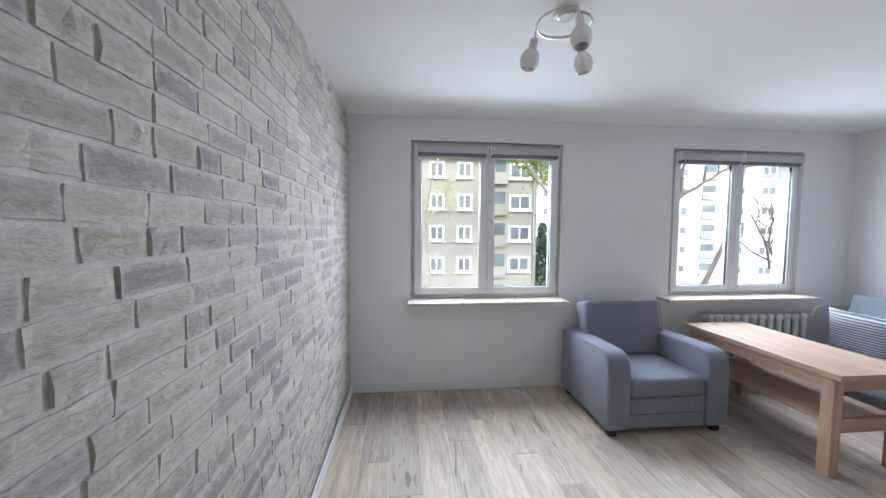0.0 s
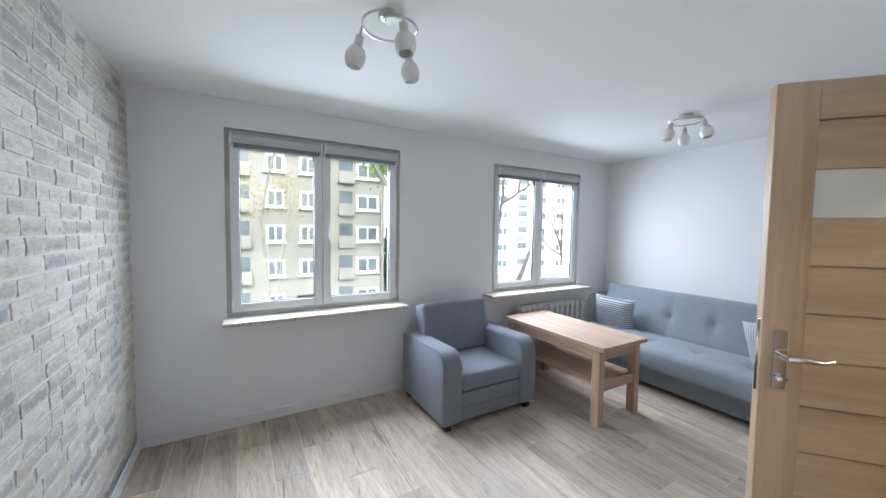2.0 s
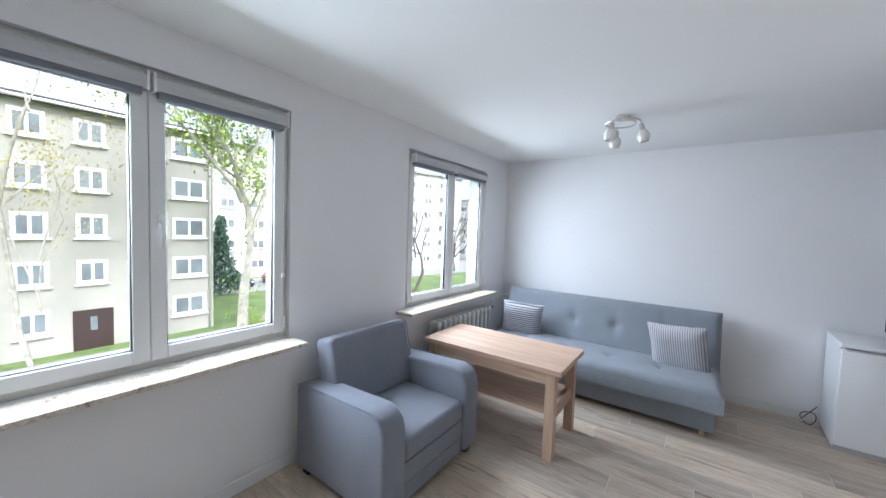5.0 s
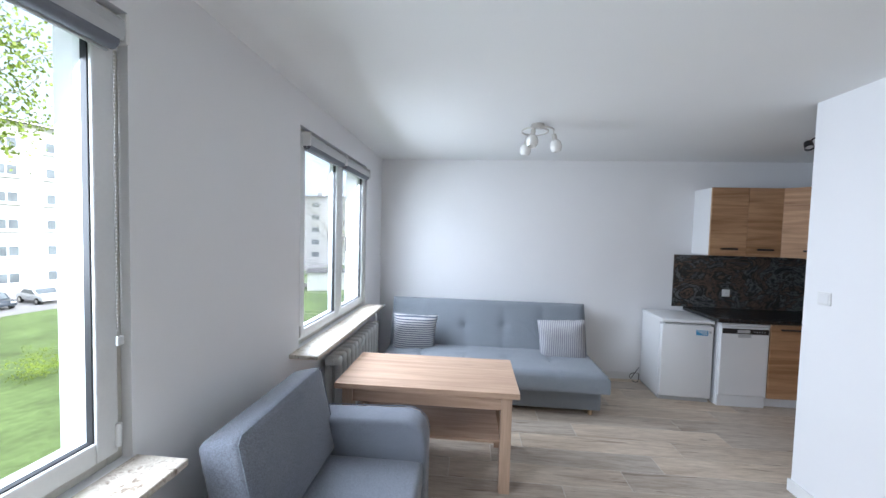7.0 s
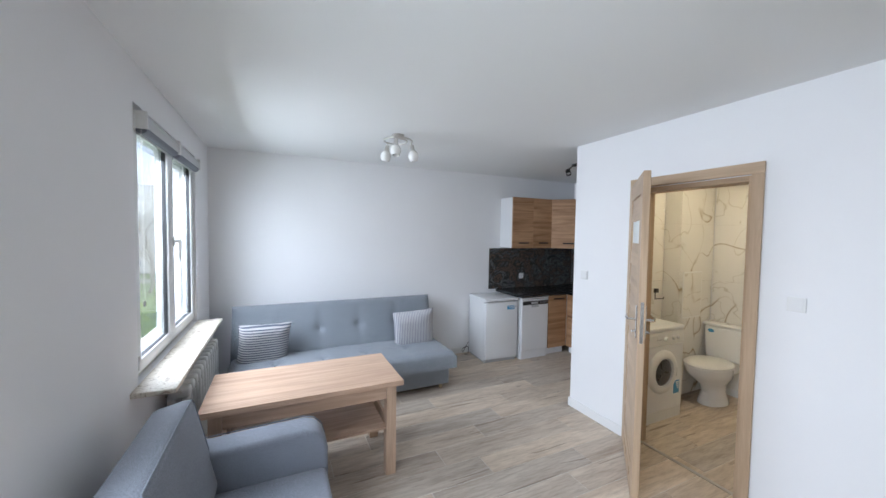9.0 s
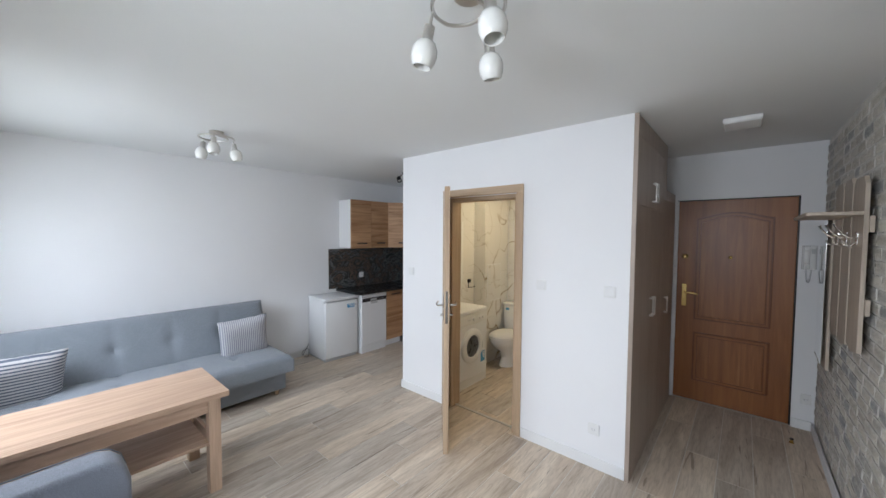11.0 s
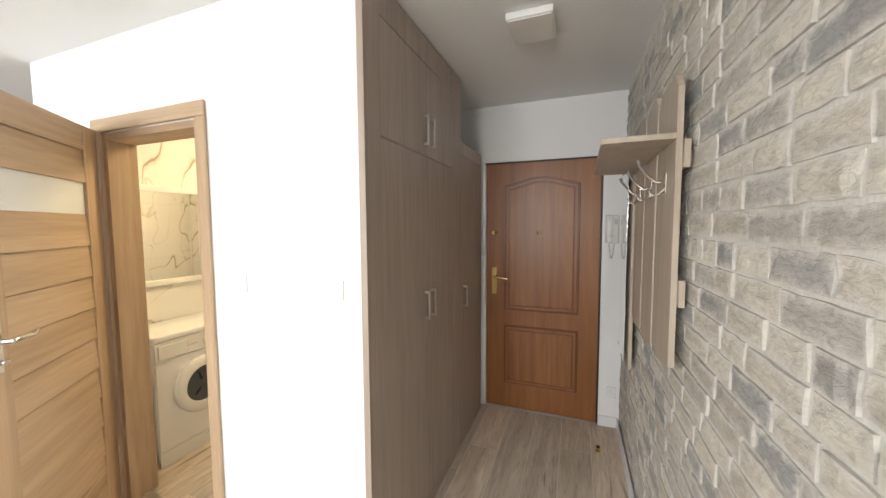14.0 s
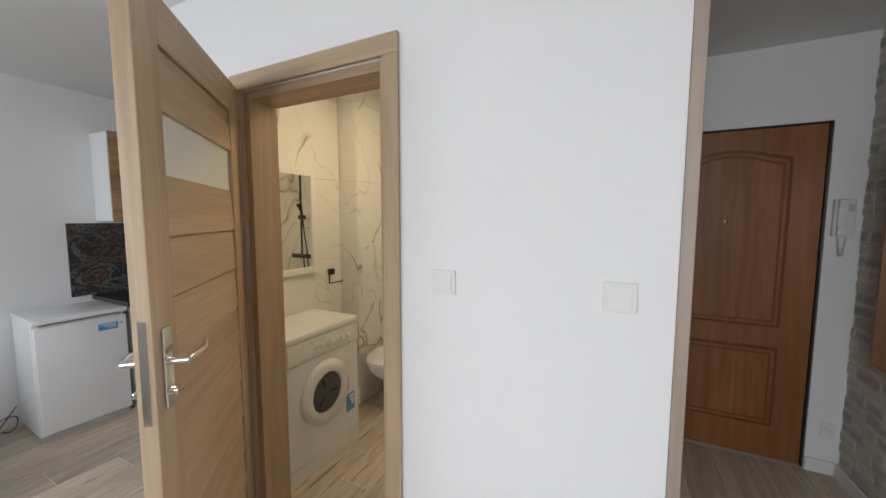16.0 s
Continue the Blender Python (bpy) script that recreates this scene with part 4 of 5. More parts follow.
def dishwasher():
    r = thing("dishwasher", (4.285, -0.072, 0.0), "slim white freestanding dishwasher under the worktop", "dishwasher")
    w, h = 0.448, 0.83
    part("body", box(0.035, 0, 0.0, 0.55, w, h - 0.008, 0.004), ENAMEL, r)
    part("top", box(0.0, 0.0, h - 0.028, 0.55, w, h, 0.006), ENAMEL, r)
    d = part("door", box(0.0, 0.004, 0.115, 0.033, w - 0.004, h - 0.032, 0.006), ENAMEL, r)
    panel = part("control_panel", box(-0.004, 0.012, h - 0.100, 0.001, w - 0.012, h - 0.050, 0.001), BLACK, d, "black control strip")
    part("display", box(-0.0055, 0.185, h - 0.090, -0.0042, 0.30, h - 0.060), CASSETTE, panel)
    for k in range(5):
        part("key", rod((-0.004, 0.05 + 0.024 * k, h - 0.075), (-0.0065, 0.05 + 0.024 * k, h - 0.075), 0.005, 10), CASSETTE, panel)
    part("grip", box(-0.003, 0.17, h - 0.135, 0.002, 0.29, h - 0.105, 0.004), CASSETTE, d)
    part("plinth", box(0.012, 0.006, 0.0, 0.034, w - 0.006, 0.110, 0.002), ENAMEL, r)


dishwasher()


def base_unit(name, poly, fronts, label):
    """A floor cabinet: its outline on the plan, and fronts (from, to)."""
    r = thing(name, (0, 0, 0), label, "cabinet", "kitchen cabinets")
    part("body", prism(poly, 0.10, 0.838, "xy"), ENAMEL, r)
    for a, b in fronts:
        a, b = Vector(a), Vector(b)
        u = (b - a).normalized()
        L = (b - a).length
        d = part("door", box(0.002, -0.018, 0.105, L - 0.002, -0.0005, 0.832, 0.001, 1), WOTAN, r)
        d.matrix_world = Matrix.Translation((a.x, a.y, 0)) @ Matrix.Rotation(math.atan2(u.y, u.x), 4, "Z")
        bar_handle(d, (L * 0.24, -0.018, 0.79), (L * 0.76, -0.018, 0.79), (0, -1, 0))
        k = box(0.0, 0.045, 0.0, L, 0.06, 0.099)
        k.transform(Matrix.Translation((a.x, a.y, 0)) @ Matrix.Rotation(math.atan2(u.y, u.x), 4, "Z"))
        part("plinth", k, ENAMEL, r, "white plinth")
    return r


FX, FY = 4.30, -0.42
base_unit("base_cabinet", [(FX, -0.078), (4.84, -0.078), (4.84, -1.04), (FX, -1.04)], [((FX, -0.076), (FX, FY + 0.02))], "floor cabinet with a rustic brown oak door beside the dishwasher")
base_unit("base_cabinet", [(3.70, -1.04), (FX - 0.002, -1.04), (FX - 0.002, FY), (3.70, FY)], [((FX - 0.022, FY), (3.70, FY))], "floor cabinet with a rustic brown oak door in the corner run")
base_unit("base_cabinet", [(3.11, -1.04), (3.698, -1.04), (3.698, FY), (3.11, FY)], [((3.698, FY), (3.11, FY))], "floor cabinet with a rustic brown oak door in the corner run")
top = prism([(4.845, 0.425), (4.255, 0.425), (4.255, -0.375), (3.096, -0.375), (3.096, -1.046), (4.845, -1.046)], 0.840, 0.878, "xy", 0.004, 2)
tagged(part("worktop", top, WORKTOP), "black stone-effect L-shaped kitchen worktop", "worktop")
tagged(part("backsplash", box(4.838, -1.034, 0.8785, 4.8495, 0.545, 1.466, 0.001, 1), SPLASH), "dark veined stone backsplash panel on the east wall", "backsplash", "backsplash panels")
tagged(part("backsplash", box(3.096, -1.0495, 0.8785, 4.837, -1.038, 1.466, 0.001, 1), SPLASH), "dark veined stone backsplash panel on the south wall", "backsplash", "backsplash panels")


def wall_unit(poly, front, label):
    r = thing("wall_cabinet", (0, 0, 0), label, "cabinet", "kitchen wall cabinets")
    part("body", prism(poly, 1.485, 2.185, "xy"), ENAMEL, r, "white carcass")
    a, b = Vector(front[0]), Vector(front[1])
    u, L = (b - a).normalized(), (b - a).length
    d = part("door", box(0.0015, -0.0185, 1.478, L - 0.0015, -0.0005, 2.187, 0.001, 1), WOTAN, r)
    d.matrix_world = Matrix.Translation((a.x, a.y, 0)) @ Matrix.Rotation(math.atan2(u.y, u.x), 4, "Z")
    bar_handle(d, (L * 0.28, -0.0185, 1.552), (L * 0.72, -0.0185, 1.552), (0, -1, 0))


wall_unit([(4.57, 0.36), (4.848, 0.36), (4.848, 0.001), (4.57, 0.001)], ((4.57, 0.36), (4.57, 0.001)), "end wall cabinet, white with a rustic brown oak door")
wall_unit([(4.57, -0.001), (4.848, -0.001), (4.848, -0.339), (4.57, -0.339)], ((4.57, -0.001), (4.57, -0.339)), "white wall cabinet with a rustic brown oak door")
wall_unit([(4.57, -0.342), (4.848, -0.342), (4.848, -1.048), (4.142, -1.048), (4.142, -0.77)], ((4.57, -0.342), (4.142, -0.77)), "corner wall cabinet with a diagonal rustic brown oak door")
wall_unit([(3.55, -0.77), (4.139, -0.77), (4.139, -1.048), (3.55, -1.048)], ((4.139, -0.77), (3.55, -0.77)), "white wall cabinet with a rustic oak door above the sink run")


def plate(name, at, turn, w, h, label, category, style, group="sockets and switches"):
    """A switch or socket on a wall; local y points out of the wall."""
    r = thing(name, at, label, category, group, turn)
    part("cover", box(-w / 2, 0, -h / 2, w / 2, 0.009, h / 2, 0.003), PLASTIC, r)
    if style == "switch":
        part("rocker", box(-w / 2 + 0.010, 0.0085, -h / 2 + 0.010, w / 2 - 0.010, 0.0125, h / 2 - 0.010, 0.002), TRIM, r)
    else:
        n = 2 if style == "double" else 1
        for k in range(n):
            x = (k - (n - 1) / 2) * 0.07
            s = part("socket_well", lathe([(0.0205, 0.011), (0.022, 0.011), (0.022, 0.0085), (0.019, 0.0085), (0.0185, 0.004), (0.001, 0.004)], 20, None, Matrix.Translation((x, 0, 0)) @ Matrix.Rotation(radians(-90), 4, "X")), TRIM, r, smooth=True)
            for q in (-0.0095, 0.0095):
                part("hole", rod((x + q, 0.004, 0), (x + q, 0.0115, 0), 0.0028, 8), BLACK, s)


plate("light_switch", (2.955, PY, 1.30), 0, 0.08, 0.08, "white light switch on the partition near its corner", "switch", "switch")
plate("light_switch", (1.475, PY, 1.30), 0, 0.08, 0.08, "white light switch beside the bathroom door", "switch", "switch")
plate("light_switch", (0.965, PY, 1.30), 0, 0.08, 0.08, "white light switch beside the hall corner", "switch", "switch")
plate("wall_socket", (1.05, PY, 0.285), 0, 0.08, 0.08, "white wall socket low on the partition", "socket", "socket")
plate("wall_socket", (4.838, -0.02, 1.05), 90, 0.08, 0.08, "white wall socket in the dark backsplash", "socket", "socket")
plate("wall_socket", (-0.19, SY, 0.27), 0, 0.065, 0.09, "white socket low beside the entrance door", "socket", "socket")


def track_lamp():
    r = thing("kitchen_spot_lamp", (3.60, 0.12, H), "black ceiling rail with tilted spotlights", "ceiling lamp")
    part("rail", box(-0.34, -0.022, -0.03, 0.12, 0.022, 0.0, 0.004), BLACK, r)
    part("arm", tube([(0.11, 0.0, -0.02), (0.14, 0.03, -0.05), (0.14, 0.05, -0.085)], 0.006, 8), BLACK, r, smooth=True)
    for x, y in ((0.14, 0.055), (-0.30, -0.03)):
        m = Matrix.Translation((x, y, -0.088)) @ Matrix.Rotation(radians(35), 4, "Y") @ Matrix.Rotation(radians(15), 4, "X")
        hd = part("spot_head", lathe([(0.012, 0.03), (0.026, 0.02), (0.030, -0.045), (0.027, -0.045), (0.024, 0.0)], 20, None, m), BLACK, r, smooth=True)
        part("bulb", lathe([(0.001, -0.022), (0.020, -0.024), (0.024, -0.03), (0.001, -0.034)], 16, None, m), SHADE, hd, "white lamp face", True)


track_lamp()


# ---- bathroom ----
def tiled(name, u0, u1, fixed, normal, along, z1=H - 0.001, w=1.2, h=0.6, off=0.0):
    """Large marble tiles on a wall plane, each a thin slab with open joints."""
    root = structure(name, wall_bm(u0, u1, 0.0, z1, *sorted((fixed - normal * 0.012, fixed - normal * 0.0085)), [], along), GROUT, "cream marble-look wall tiles with gold-grey veins", "wall tiles")
    u = u0 - off
    while u < u1:
        a, b = max(u, u0), min(u + w, u1)
        z = 0.0
        while z < z1:
            c, d = z, min(z + h, z1)
            if b - a > 0.01 and d - c > 0.01:
                lo, hi = sorted((fixed - normal * 0.0084, fixed))
                bm = box(a + 0.001, lo, c + 0.001, b - 0.001, hi, d - 0.001, 0.0008, 1) if along == "x" else box(lo, a + 0.001, c + 0.001, hi, b - 0.001, d - 0.001, 0.0008, 1)
                part("tile", bm, MARBLE, root)
            z += h
        u += w


BEX, SHX, SHY = 2.96, 2.79, -0.45
tiled("bathroom_tiles_east", SHY, PY - 0.121, BEX, -1, "y", off=0.4)
structure("pipe_shaft", box(SHX + 0.0125, SY + 0.001, 0.0, KX - 0.101, SHY - 0.0125, H - 0.001), WALL, "boxed pipe shaft in the bathroom corner", "wall")
tiled("bathroom_tiles_shaft_north", SHX + 0.0, BEX - 0.001, SHY, 1, "x")
tiled("bathroom_tiles_shaft_west", SY + 0.02, SHY - 0.001, SHX, -1, "y")
tiled("bathroom_tiles_south", 1.493, SHX - 0.001, SY + 0.014, 1, "x", off=0.5)
tiled("bathroom_tiles_west", SY + 0.03, PY - 0.121, 1.493, 1, "y")
structure("baseboard", box(1.50, SY + 0.0145, 0.0, SHX - 0.002, SY + 0.026, 0.07, 0.003), TRIM, "low white skirting behind the toilet", "baseboard")

panel = thing("inspection_hatch", (SHX, -0.67, 0.815), "white inspection hatch in the tiled shaft", "hatch")
part("frame", box(-0.006, -0.165, 0.0, 0.0, 0.165, 0.49, 0.002), PLASTIC, panel)
part("flap", box(-0.009, -0.15, 0.015, -0.0062, 0.15, 0.475, 0.001), MARBLE, panel)


def washing_machine():
    r = thing("washing_machine", (2.535, -0.125, 0.0), "white front-loading washing machine with a round door", "washing machine")
    w, h, d = 0.595, 0.855, 0.405
    part("body", box(0.008, 0, 0.03, d, w, h - 0.042, 0.006), ENAMEL, r)
    part("top", box(-0.004, -0.004, h - 0.040, d + 0.004, w + 0.004, h, 0.012, 3), ENAMEL, r, "white worktop lid", True)
    part("front", box(-0.002, 0.004, 0.10, 0.0075, w - 0.004, h - 0.165, 0.004), ENAMEL, r)
    pan = prism([(-0.002, h - 0.162), (-0.008, h - 0.155), (-0.002, h - 0.043), (0.0076, h - 0.043), (0.0076, h - 0.162)], 0.004, w - 0.004, "xz")
    cp = part("control_panel", pan, PLASTIC, r)
    part("detergent_drawer", box(-0.010, w - 0.20, h - 0.150, -0.003, w - 0.02, h - 0.062, 0.005), PLASTIC, cp)
    for k, (y, rr) in enumerate(((0.27, 0.021), (0.16, 0.017), (0.10, 0.017))):
        part("knob", lathe([(rr, 0), (rr * 0.9, 0.018), (rr * 0.5, 0.021)], 18, None, Matrix.Translation((-0.006, y, h - 0.105)) @ Matrix.Rotation(radians(-90), 4, "Y")), PLASTIC, cp, smooth=True)
    for k in range(4):
        part("button", rod((-0.004, 0.335 + k * 0.02, h - 0.105), (-0.009, 0.335 + k * 0.02, h - 0.105), 0.005, 10), CASSETTE, cp)
    c = Matrix.Translation((-0.002, w / 2 + 0.005, 0.455)) @ Matrix.Rotation(radians(-90), 4, "Y")
    door = part("door", lathe([(0.195, 0.0), (0.195, 0.014), (0.185, 0.026), (0.150, 0.034), (0.128, 0.030), (0.122, 0.012), (0.122, 0.0)], 40, None, c), PLASTIC, r, "round white door frame", True)
    part("glass", lathe([(0.121, 0.013), (0.110, 0.020), (0.085, 0.027), (0.04, 0.031), (0.001, 0.032)], 36, None, c), CLEAR, door, "dark convex glass", True)
    part("door_seal", lathe([(0.122, 0.006), (0.112, 0.010), (0.100, 0.006), (0.094, 0.002)], 36, None, c), CASSETTE, door, "grey rubber seal", True)
    part("drum", lathe([(0.098, 0.0015), (0.075, 0.003), (0.055, 0.0035), (0.04, 0.002), (0.001, 0.003)], 36, None, c), DRUM, door, "perforated steel drum", True)
    for k in range(3):
        a = radians(20 + 120 * k)
        rb = box(0.03, -0.008, 0.002, 0.09, 0.008, 0.010, 0.003)
        rb.transform(c @ Matrix.Rotation(a, 4, "Z"))
        part("drum_rib", rb, CHROME, door, smooth=True)
    part("door_grip", box(-0.032, w / 2 - 0.172, 0.40, -0.024, w / 2 - 0.142, 0.48, 0.004), CASSETTE, door)
    part("kick_plate", box(0.0, 0.004, 0.0, 0.0075, w - 0.004, 0.097, 0.002), PLASTIC, r)
    s = part("energy_label", box(-0.0045, 0.045, 0.225, -0.0025, 0.125, 0.345), BLUE, r, "blue energy label")
    for k in range(4):
        part("print_bar", box(-0.0055, 0.053, 0.322 - 0.018 * k, -0.0044, 0.10 - 0.008 * k, 0.332 - 0.018 * k), PLASTIC, s)
    for y in (0.05, w - 0.05):
        part("foot", rod((0.05, y, 0.0), (0.05, y, 0.03), 0.02), BLACK, r)


washing_machine()


def toilet():
    r = thing("toilet", (2.565, SY + 0.03, 0.0), "white porcelain close-coupled toilet with its lid down", "toilet")
    def loft(rings):
        bm = bmesh.new()
        loops = []
        for cy, rx, ry, z in rings:
            loops.append([bm.verts.new((rx * math.cos(2 * math.pi * i / 32), cy + ry * math.sin(2 * math.pi * i / 32) * (1.0 if math.sin(2 * math.pi * i / 32) > 0 else 0.82), z)) for i in range(32)])
        for a, b in zip(loops, loops[1:]):
            for i in range(32):
                bm.faces.new((a[i], a[(i + 1) % 32], b[(i + 1) % 32], b[i]))
        bm.faces.new(loops[0][::-1])
        bm.faces.new(loops[-1])
        return bm
    part("bowl", loft([(0.30, 0.115, 0.19, 0.0), (0.30, 0.112, 0.185, 0.03), (0.30, 0.088, 0.15, 0.12), (0.32, 0.10, 0.17, 0.20), (0.37, 0.165, 0.245, 0.29), (0.395, 0.18, 0.27, 0.35), (0.395, 0.18, 0.27, 0.385)]), PORCELAIN, r, smooth=True)
    part("seat", loft([(0.40, 0.182, 0.272, 0.387), (0.40, 0.188, 0.278, 0.393), (0.40, 0.186, 0.276, 0.404)]), PLASTIC, r, smooth=True)
    part("lid", loft([(0.40, 0.188, 0.277, 0.406), (0.40, 0.190, 0.279, 0.416), (0.40, 0.178, 0.267, 0.427), (0.40, 0.12, 0.20, 0.432)]), PLASTIC, r, "white closed lid", True)
    tank = box(-0.195, 0.0, 0.40, 0.195, 0.165, 0.735, 0.025, 3)
    for v in tank.verts:
        k = (v.co.z - 0.40) / 0.335
        v.co.x *= 0.88 + 0.12 * k
    t = part("tank", tank, PORCELAIN, r, smooth=True)
    part("tank_lid", box(-0.202, -0.002, 0.736, 0.202, 0.172, 0.768, 0.012, 3), PORCELAIN, t, smooth=True)
    part("flush_button", lathe([(0.026, 0.0), (0.026, 0.006), (0.020, 0.009)], 18, None, Matrix.Translation((0, 0.085, 0.768))), CHROME, t, smooth=True)
    part("sticker", lathe([(0.03, 0), (0.03, 0.0012)], 20, None, Matrix.Translation((0.12, 0.1652, 0.685)) @ Matrix.Scale(0.62, 4, (0, 0, 1)) @ Matrix.Rotation(radians(-90), 4, "X")), BLUE, t, "dark blue oval sticker")
    part("pedestal_joint", box(-0.10, 0.02, 0.28, 0.10, 0.20, 0.405, 0.02), PORCELAIN, r, smooth=True)
    h = tube([(0.215, 0.05, 0.62), (0.225, 0.045, 0.55), (0.22, 0.04, 0.45), (0.215, 0.03, 0.30), (0.2195, 0.02, 0.20)], 0.007, 8)
    part("supply_hose", h, NICKEL, r, "braided metal supply hose", True)
    v = rod((0.2195, -0.01, 0.62), (0.2195, 0.05, 0.62), 0.011)
    part("stop_valve", v, CHROME, r, smooth=True)


toilet()

mir = thing("bathroom_mirror", (BEX, 0.135, 1.115), "wall mirror in a white frame above the washing machine", "mirror")
fb = frame_bm(-0.315, 0.0, 0.315, 0.735, 0.045, -0.012, 0.012, 0.004)
fb.transform(Matrix.Translation((-0.0125, 0, 0)) @ Matrix.Rotation(radians(90), 4, "Z"))
part("frame", fb, PLASTIC, mir, "flat white frame")
part("mirror_glass", box(-0.012, -0.27, 0.045, -0.006, 0.27, 0.69), MIRROR, mir)

ring = thing("towel_holder", (BEX, -0.325, 1.085), "black square towel ring on the tiles", "towel holder")
part("wall_plate", box(-0.03, -0.022, -0.01, 0.0, 0.022, 0.034, 0.003), BLACK, ring)
part("ring", tube([(-0.028, 0.0, 0.0), (-0.032, 0.04, -0.005), (-0.035, 0.045, -0.07), (-0.035, -0.09, -0.075), (-0.035, -0.10, -0.06)], 0.005, 8), BLACK, ring, smooth=True)
plate("bathroom_socket", (BEX, 0.36, 1.02), 90, 0.15, 0.08, "white double socket under the mirror", "socket", "double")


def shower():
    r = thing("shower_column", (1.92, SY + 0.014, 0.0), "black shower column with mixer and hose on the tiles", "shower")
    part("riser", tube([(0.0, 0.06, 1.12), (0.0, 0.06, 2.05), (0.0, 0.09, 2.13), (0.0, 0.16, 2.15), (0.0, 0.34, 2.13)], 0.010, 10), BLACK, r, smooth=True)
    part("mixer", rod((-0.13, 0.06, 1.11), (0.13, 0.06, 1.11), 0.022, 16), BLACK, r, smooth=True)
    for x in (-0.075, 0.075):
        part("wall_union", rod((x, 0, 1.11), (x, 0.06, 1.11), 0.016), BLACK, r, smooth=True)
    part("rain_head", lathe([(0.012, 0.03), (0.03, 0.012), (0.11, 0.008), (0.11, 0.0)], 28, None, Matrix.Translation((0, 0.34, 2.09))), BLACK, r, smooth=True)
    part("hand_shower", tube([(0.05, 0.08, 1.42), (0.05, 0.10, 1.58), (0.05, 0.13, 1.66)], [0.011, 0.012, 0.03], 10), BLACK, r, smooth=True)
    part("slider", box(-0.02, 0.045, 1.50, 0.06, 0.085, 1.545, 0.006), BLACK, r)
    part("hose", tube([(0.02, 0.06, 1.09), (0.05, 0.07, 0.85), (0.09, 0.08, 0.72), (0.12, 0.08, 0.85), (0.09, 0.08, 1.2), (0.05, 0.08, 1.42)], 0.007, 8), BLACK, r, smooth=True)


shower()
bl = thing("bathroom_ceiling_light", (2.15, -0.15, H), "square warm white ceiling light, switched on", "ceiling light")
part("housing", box(-0.15, -0.15, -0.028, 0.15, 0.15, 0.0, 0.004), PLASTIC, bl)
part("diffuser", box(-0.14, -0.14, -0.034, 0.14, 0.14, -0.0285, 0.002), glow("warm_diffuser", (1.0, 0.78, 0.46), 10.5), bl, "glowing warm diffuser")


# ---- hall ----
def coat_rack():
    r = thing("coat_rack", (-0.232, 0, 0), "pale ash wall coat rack with a hat shelf, mirror and hooks", "coat rack")
    for y0, y1, lo, hi in ((0.300, 0.555, 1.075, 2.015), (0.055, 0.272, 1.055, 2.035), (-0.205, 0.028, 1.055, 2.035)):
        ym = (y0 + y1) / 2
        out = [(y0, lo + 0.02), (ym, lo), (y1, lo + 0.02), (y1, hi - 0.045), (y1 - 0.04, hi), (y0 + 0.04, hi), (y0, hi - 0.045)]
        part("board", prism(out, 0.018, 0.036, "yz", 0.001, 1), RACKWOOD, r)
    for z in (1.335, 1.765):
        part("rail", box(0.0, -0.36, z - 0.042, 0.0175, 0.57, z + 0.042, 0.001, 1), RACKWOOD, r)
    part("shelf", prism([(0.037, 0.56), (0.235, 0.56), (0.245, 0.55), (0.235, -0.20), (0.20, -0.24), (0.037, -0.24)], 1.812, 1.830, "xy", 0.001, 1), RACKWOOD, r)
    mb = part("mirror_board", box(0.018, -0.775, 0.755, 0.036, -0.295, 1.885, 0.001, 1), RACKWOOD, r)
    mg = box(-0.002, -0.21, 0.785, 0.002, 0.21, 1.855)
    mg.transform(Matrix.Translation((0.046, -0.535, 0)) @ Matrix.Rotation(radians(-2.2), 4, "Z"))
    part("mirror_glass", mg, MIRROR, mb)
    for k, y in enumerate((0.445, 0.195, -0.055)):
        z = 1.69
        hk = part("hook", box(0.0362, y - 0.012, z - 0.035, 0.041, y + 0.012, z + 0.035, 0.002), CHROME, r, "chrome double coat hook")
        part("upper_arm", tube([(0.040, y, z + 0.005), (0.065, y, z + 0.004), (0.09, y, z + 0.025), (0.118, y, z + 0.062), (0.124, y, z + 0.080)], [0.006, 0.006, 0.0055, 0.006, 0.008], 8), CHROME, hk, smooth=True)
        part("lower_arm", tube([(0.040, y, z - 0.02), (0.062, y, z - 0.042), (0.082, y, z - 0.035), (0.088, y, z - 0.015)], [0.006, 0.0055, 0.0055, 0.007], 8), CHROME, hk, smooth=True)


coat_rack()


def intercom():
    r = thing("intercom_handset", (-0.165, SY, 1.41), "white door intercom with a handset and coiled cord", "intercom")
    part("base", box(-0.045, 0, 0.0, 0.045, 0.03, 0.21, 0.008, 3), PLASTIC, r, smooth=True)
    hs = prism([(0.031, 0.005), (0.055, 0.01), (0.058, 0.05), (0.046, 0.07), (0.046, 0.15), (0.058, 0.17), (0.055, 0.205), (0.031, 0.21)], -0.002, 0.036, "yz", 0.004, 2)
    part("handset", hs, PLASTIC, r, smooth=True)
    part("speaker_slots", box(-0.035, 0.0305, 0.14, -0.012, 0.032, 0.18), CASSETTE, r)
    pts = []
    for k in range(90):
        a = k * 1.1
        u = k / 89
        cx, cz = 0.02 - 0.05 * math.sin(u * math.pi) * 0.5, -0.115 * math.sin(u * math.pi)
        pts.append((0.02 - 0.035 * u + 0.005 * math.cos(a), 0.022 + 0.005 * math.sin(a), 0.006 + cz))
    part("cord", tube(pts, 0.0022, 5), CASSETTE, r, "grey coiled cord", True)


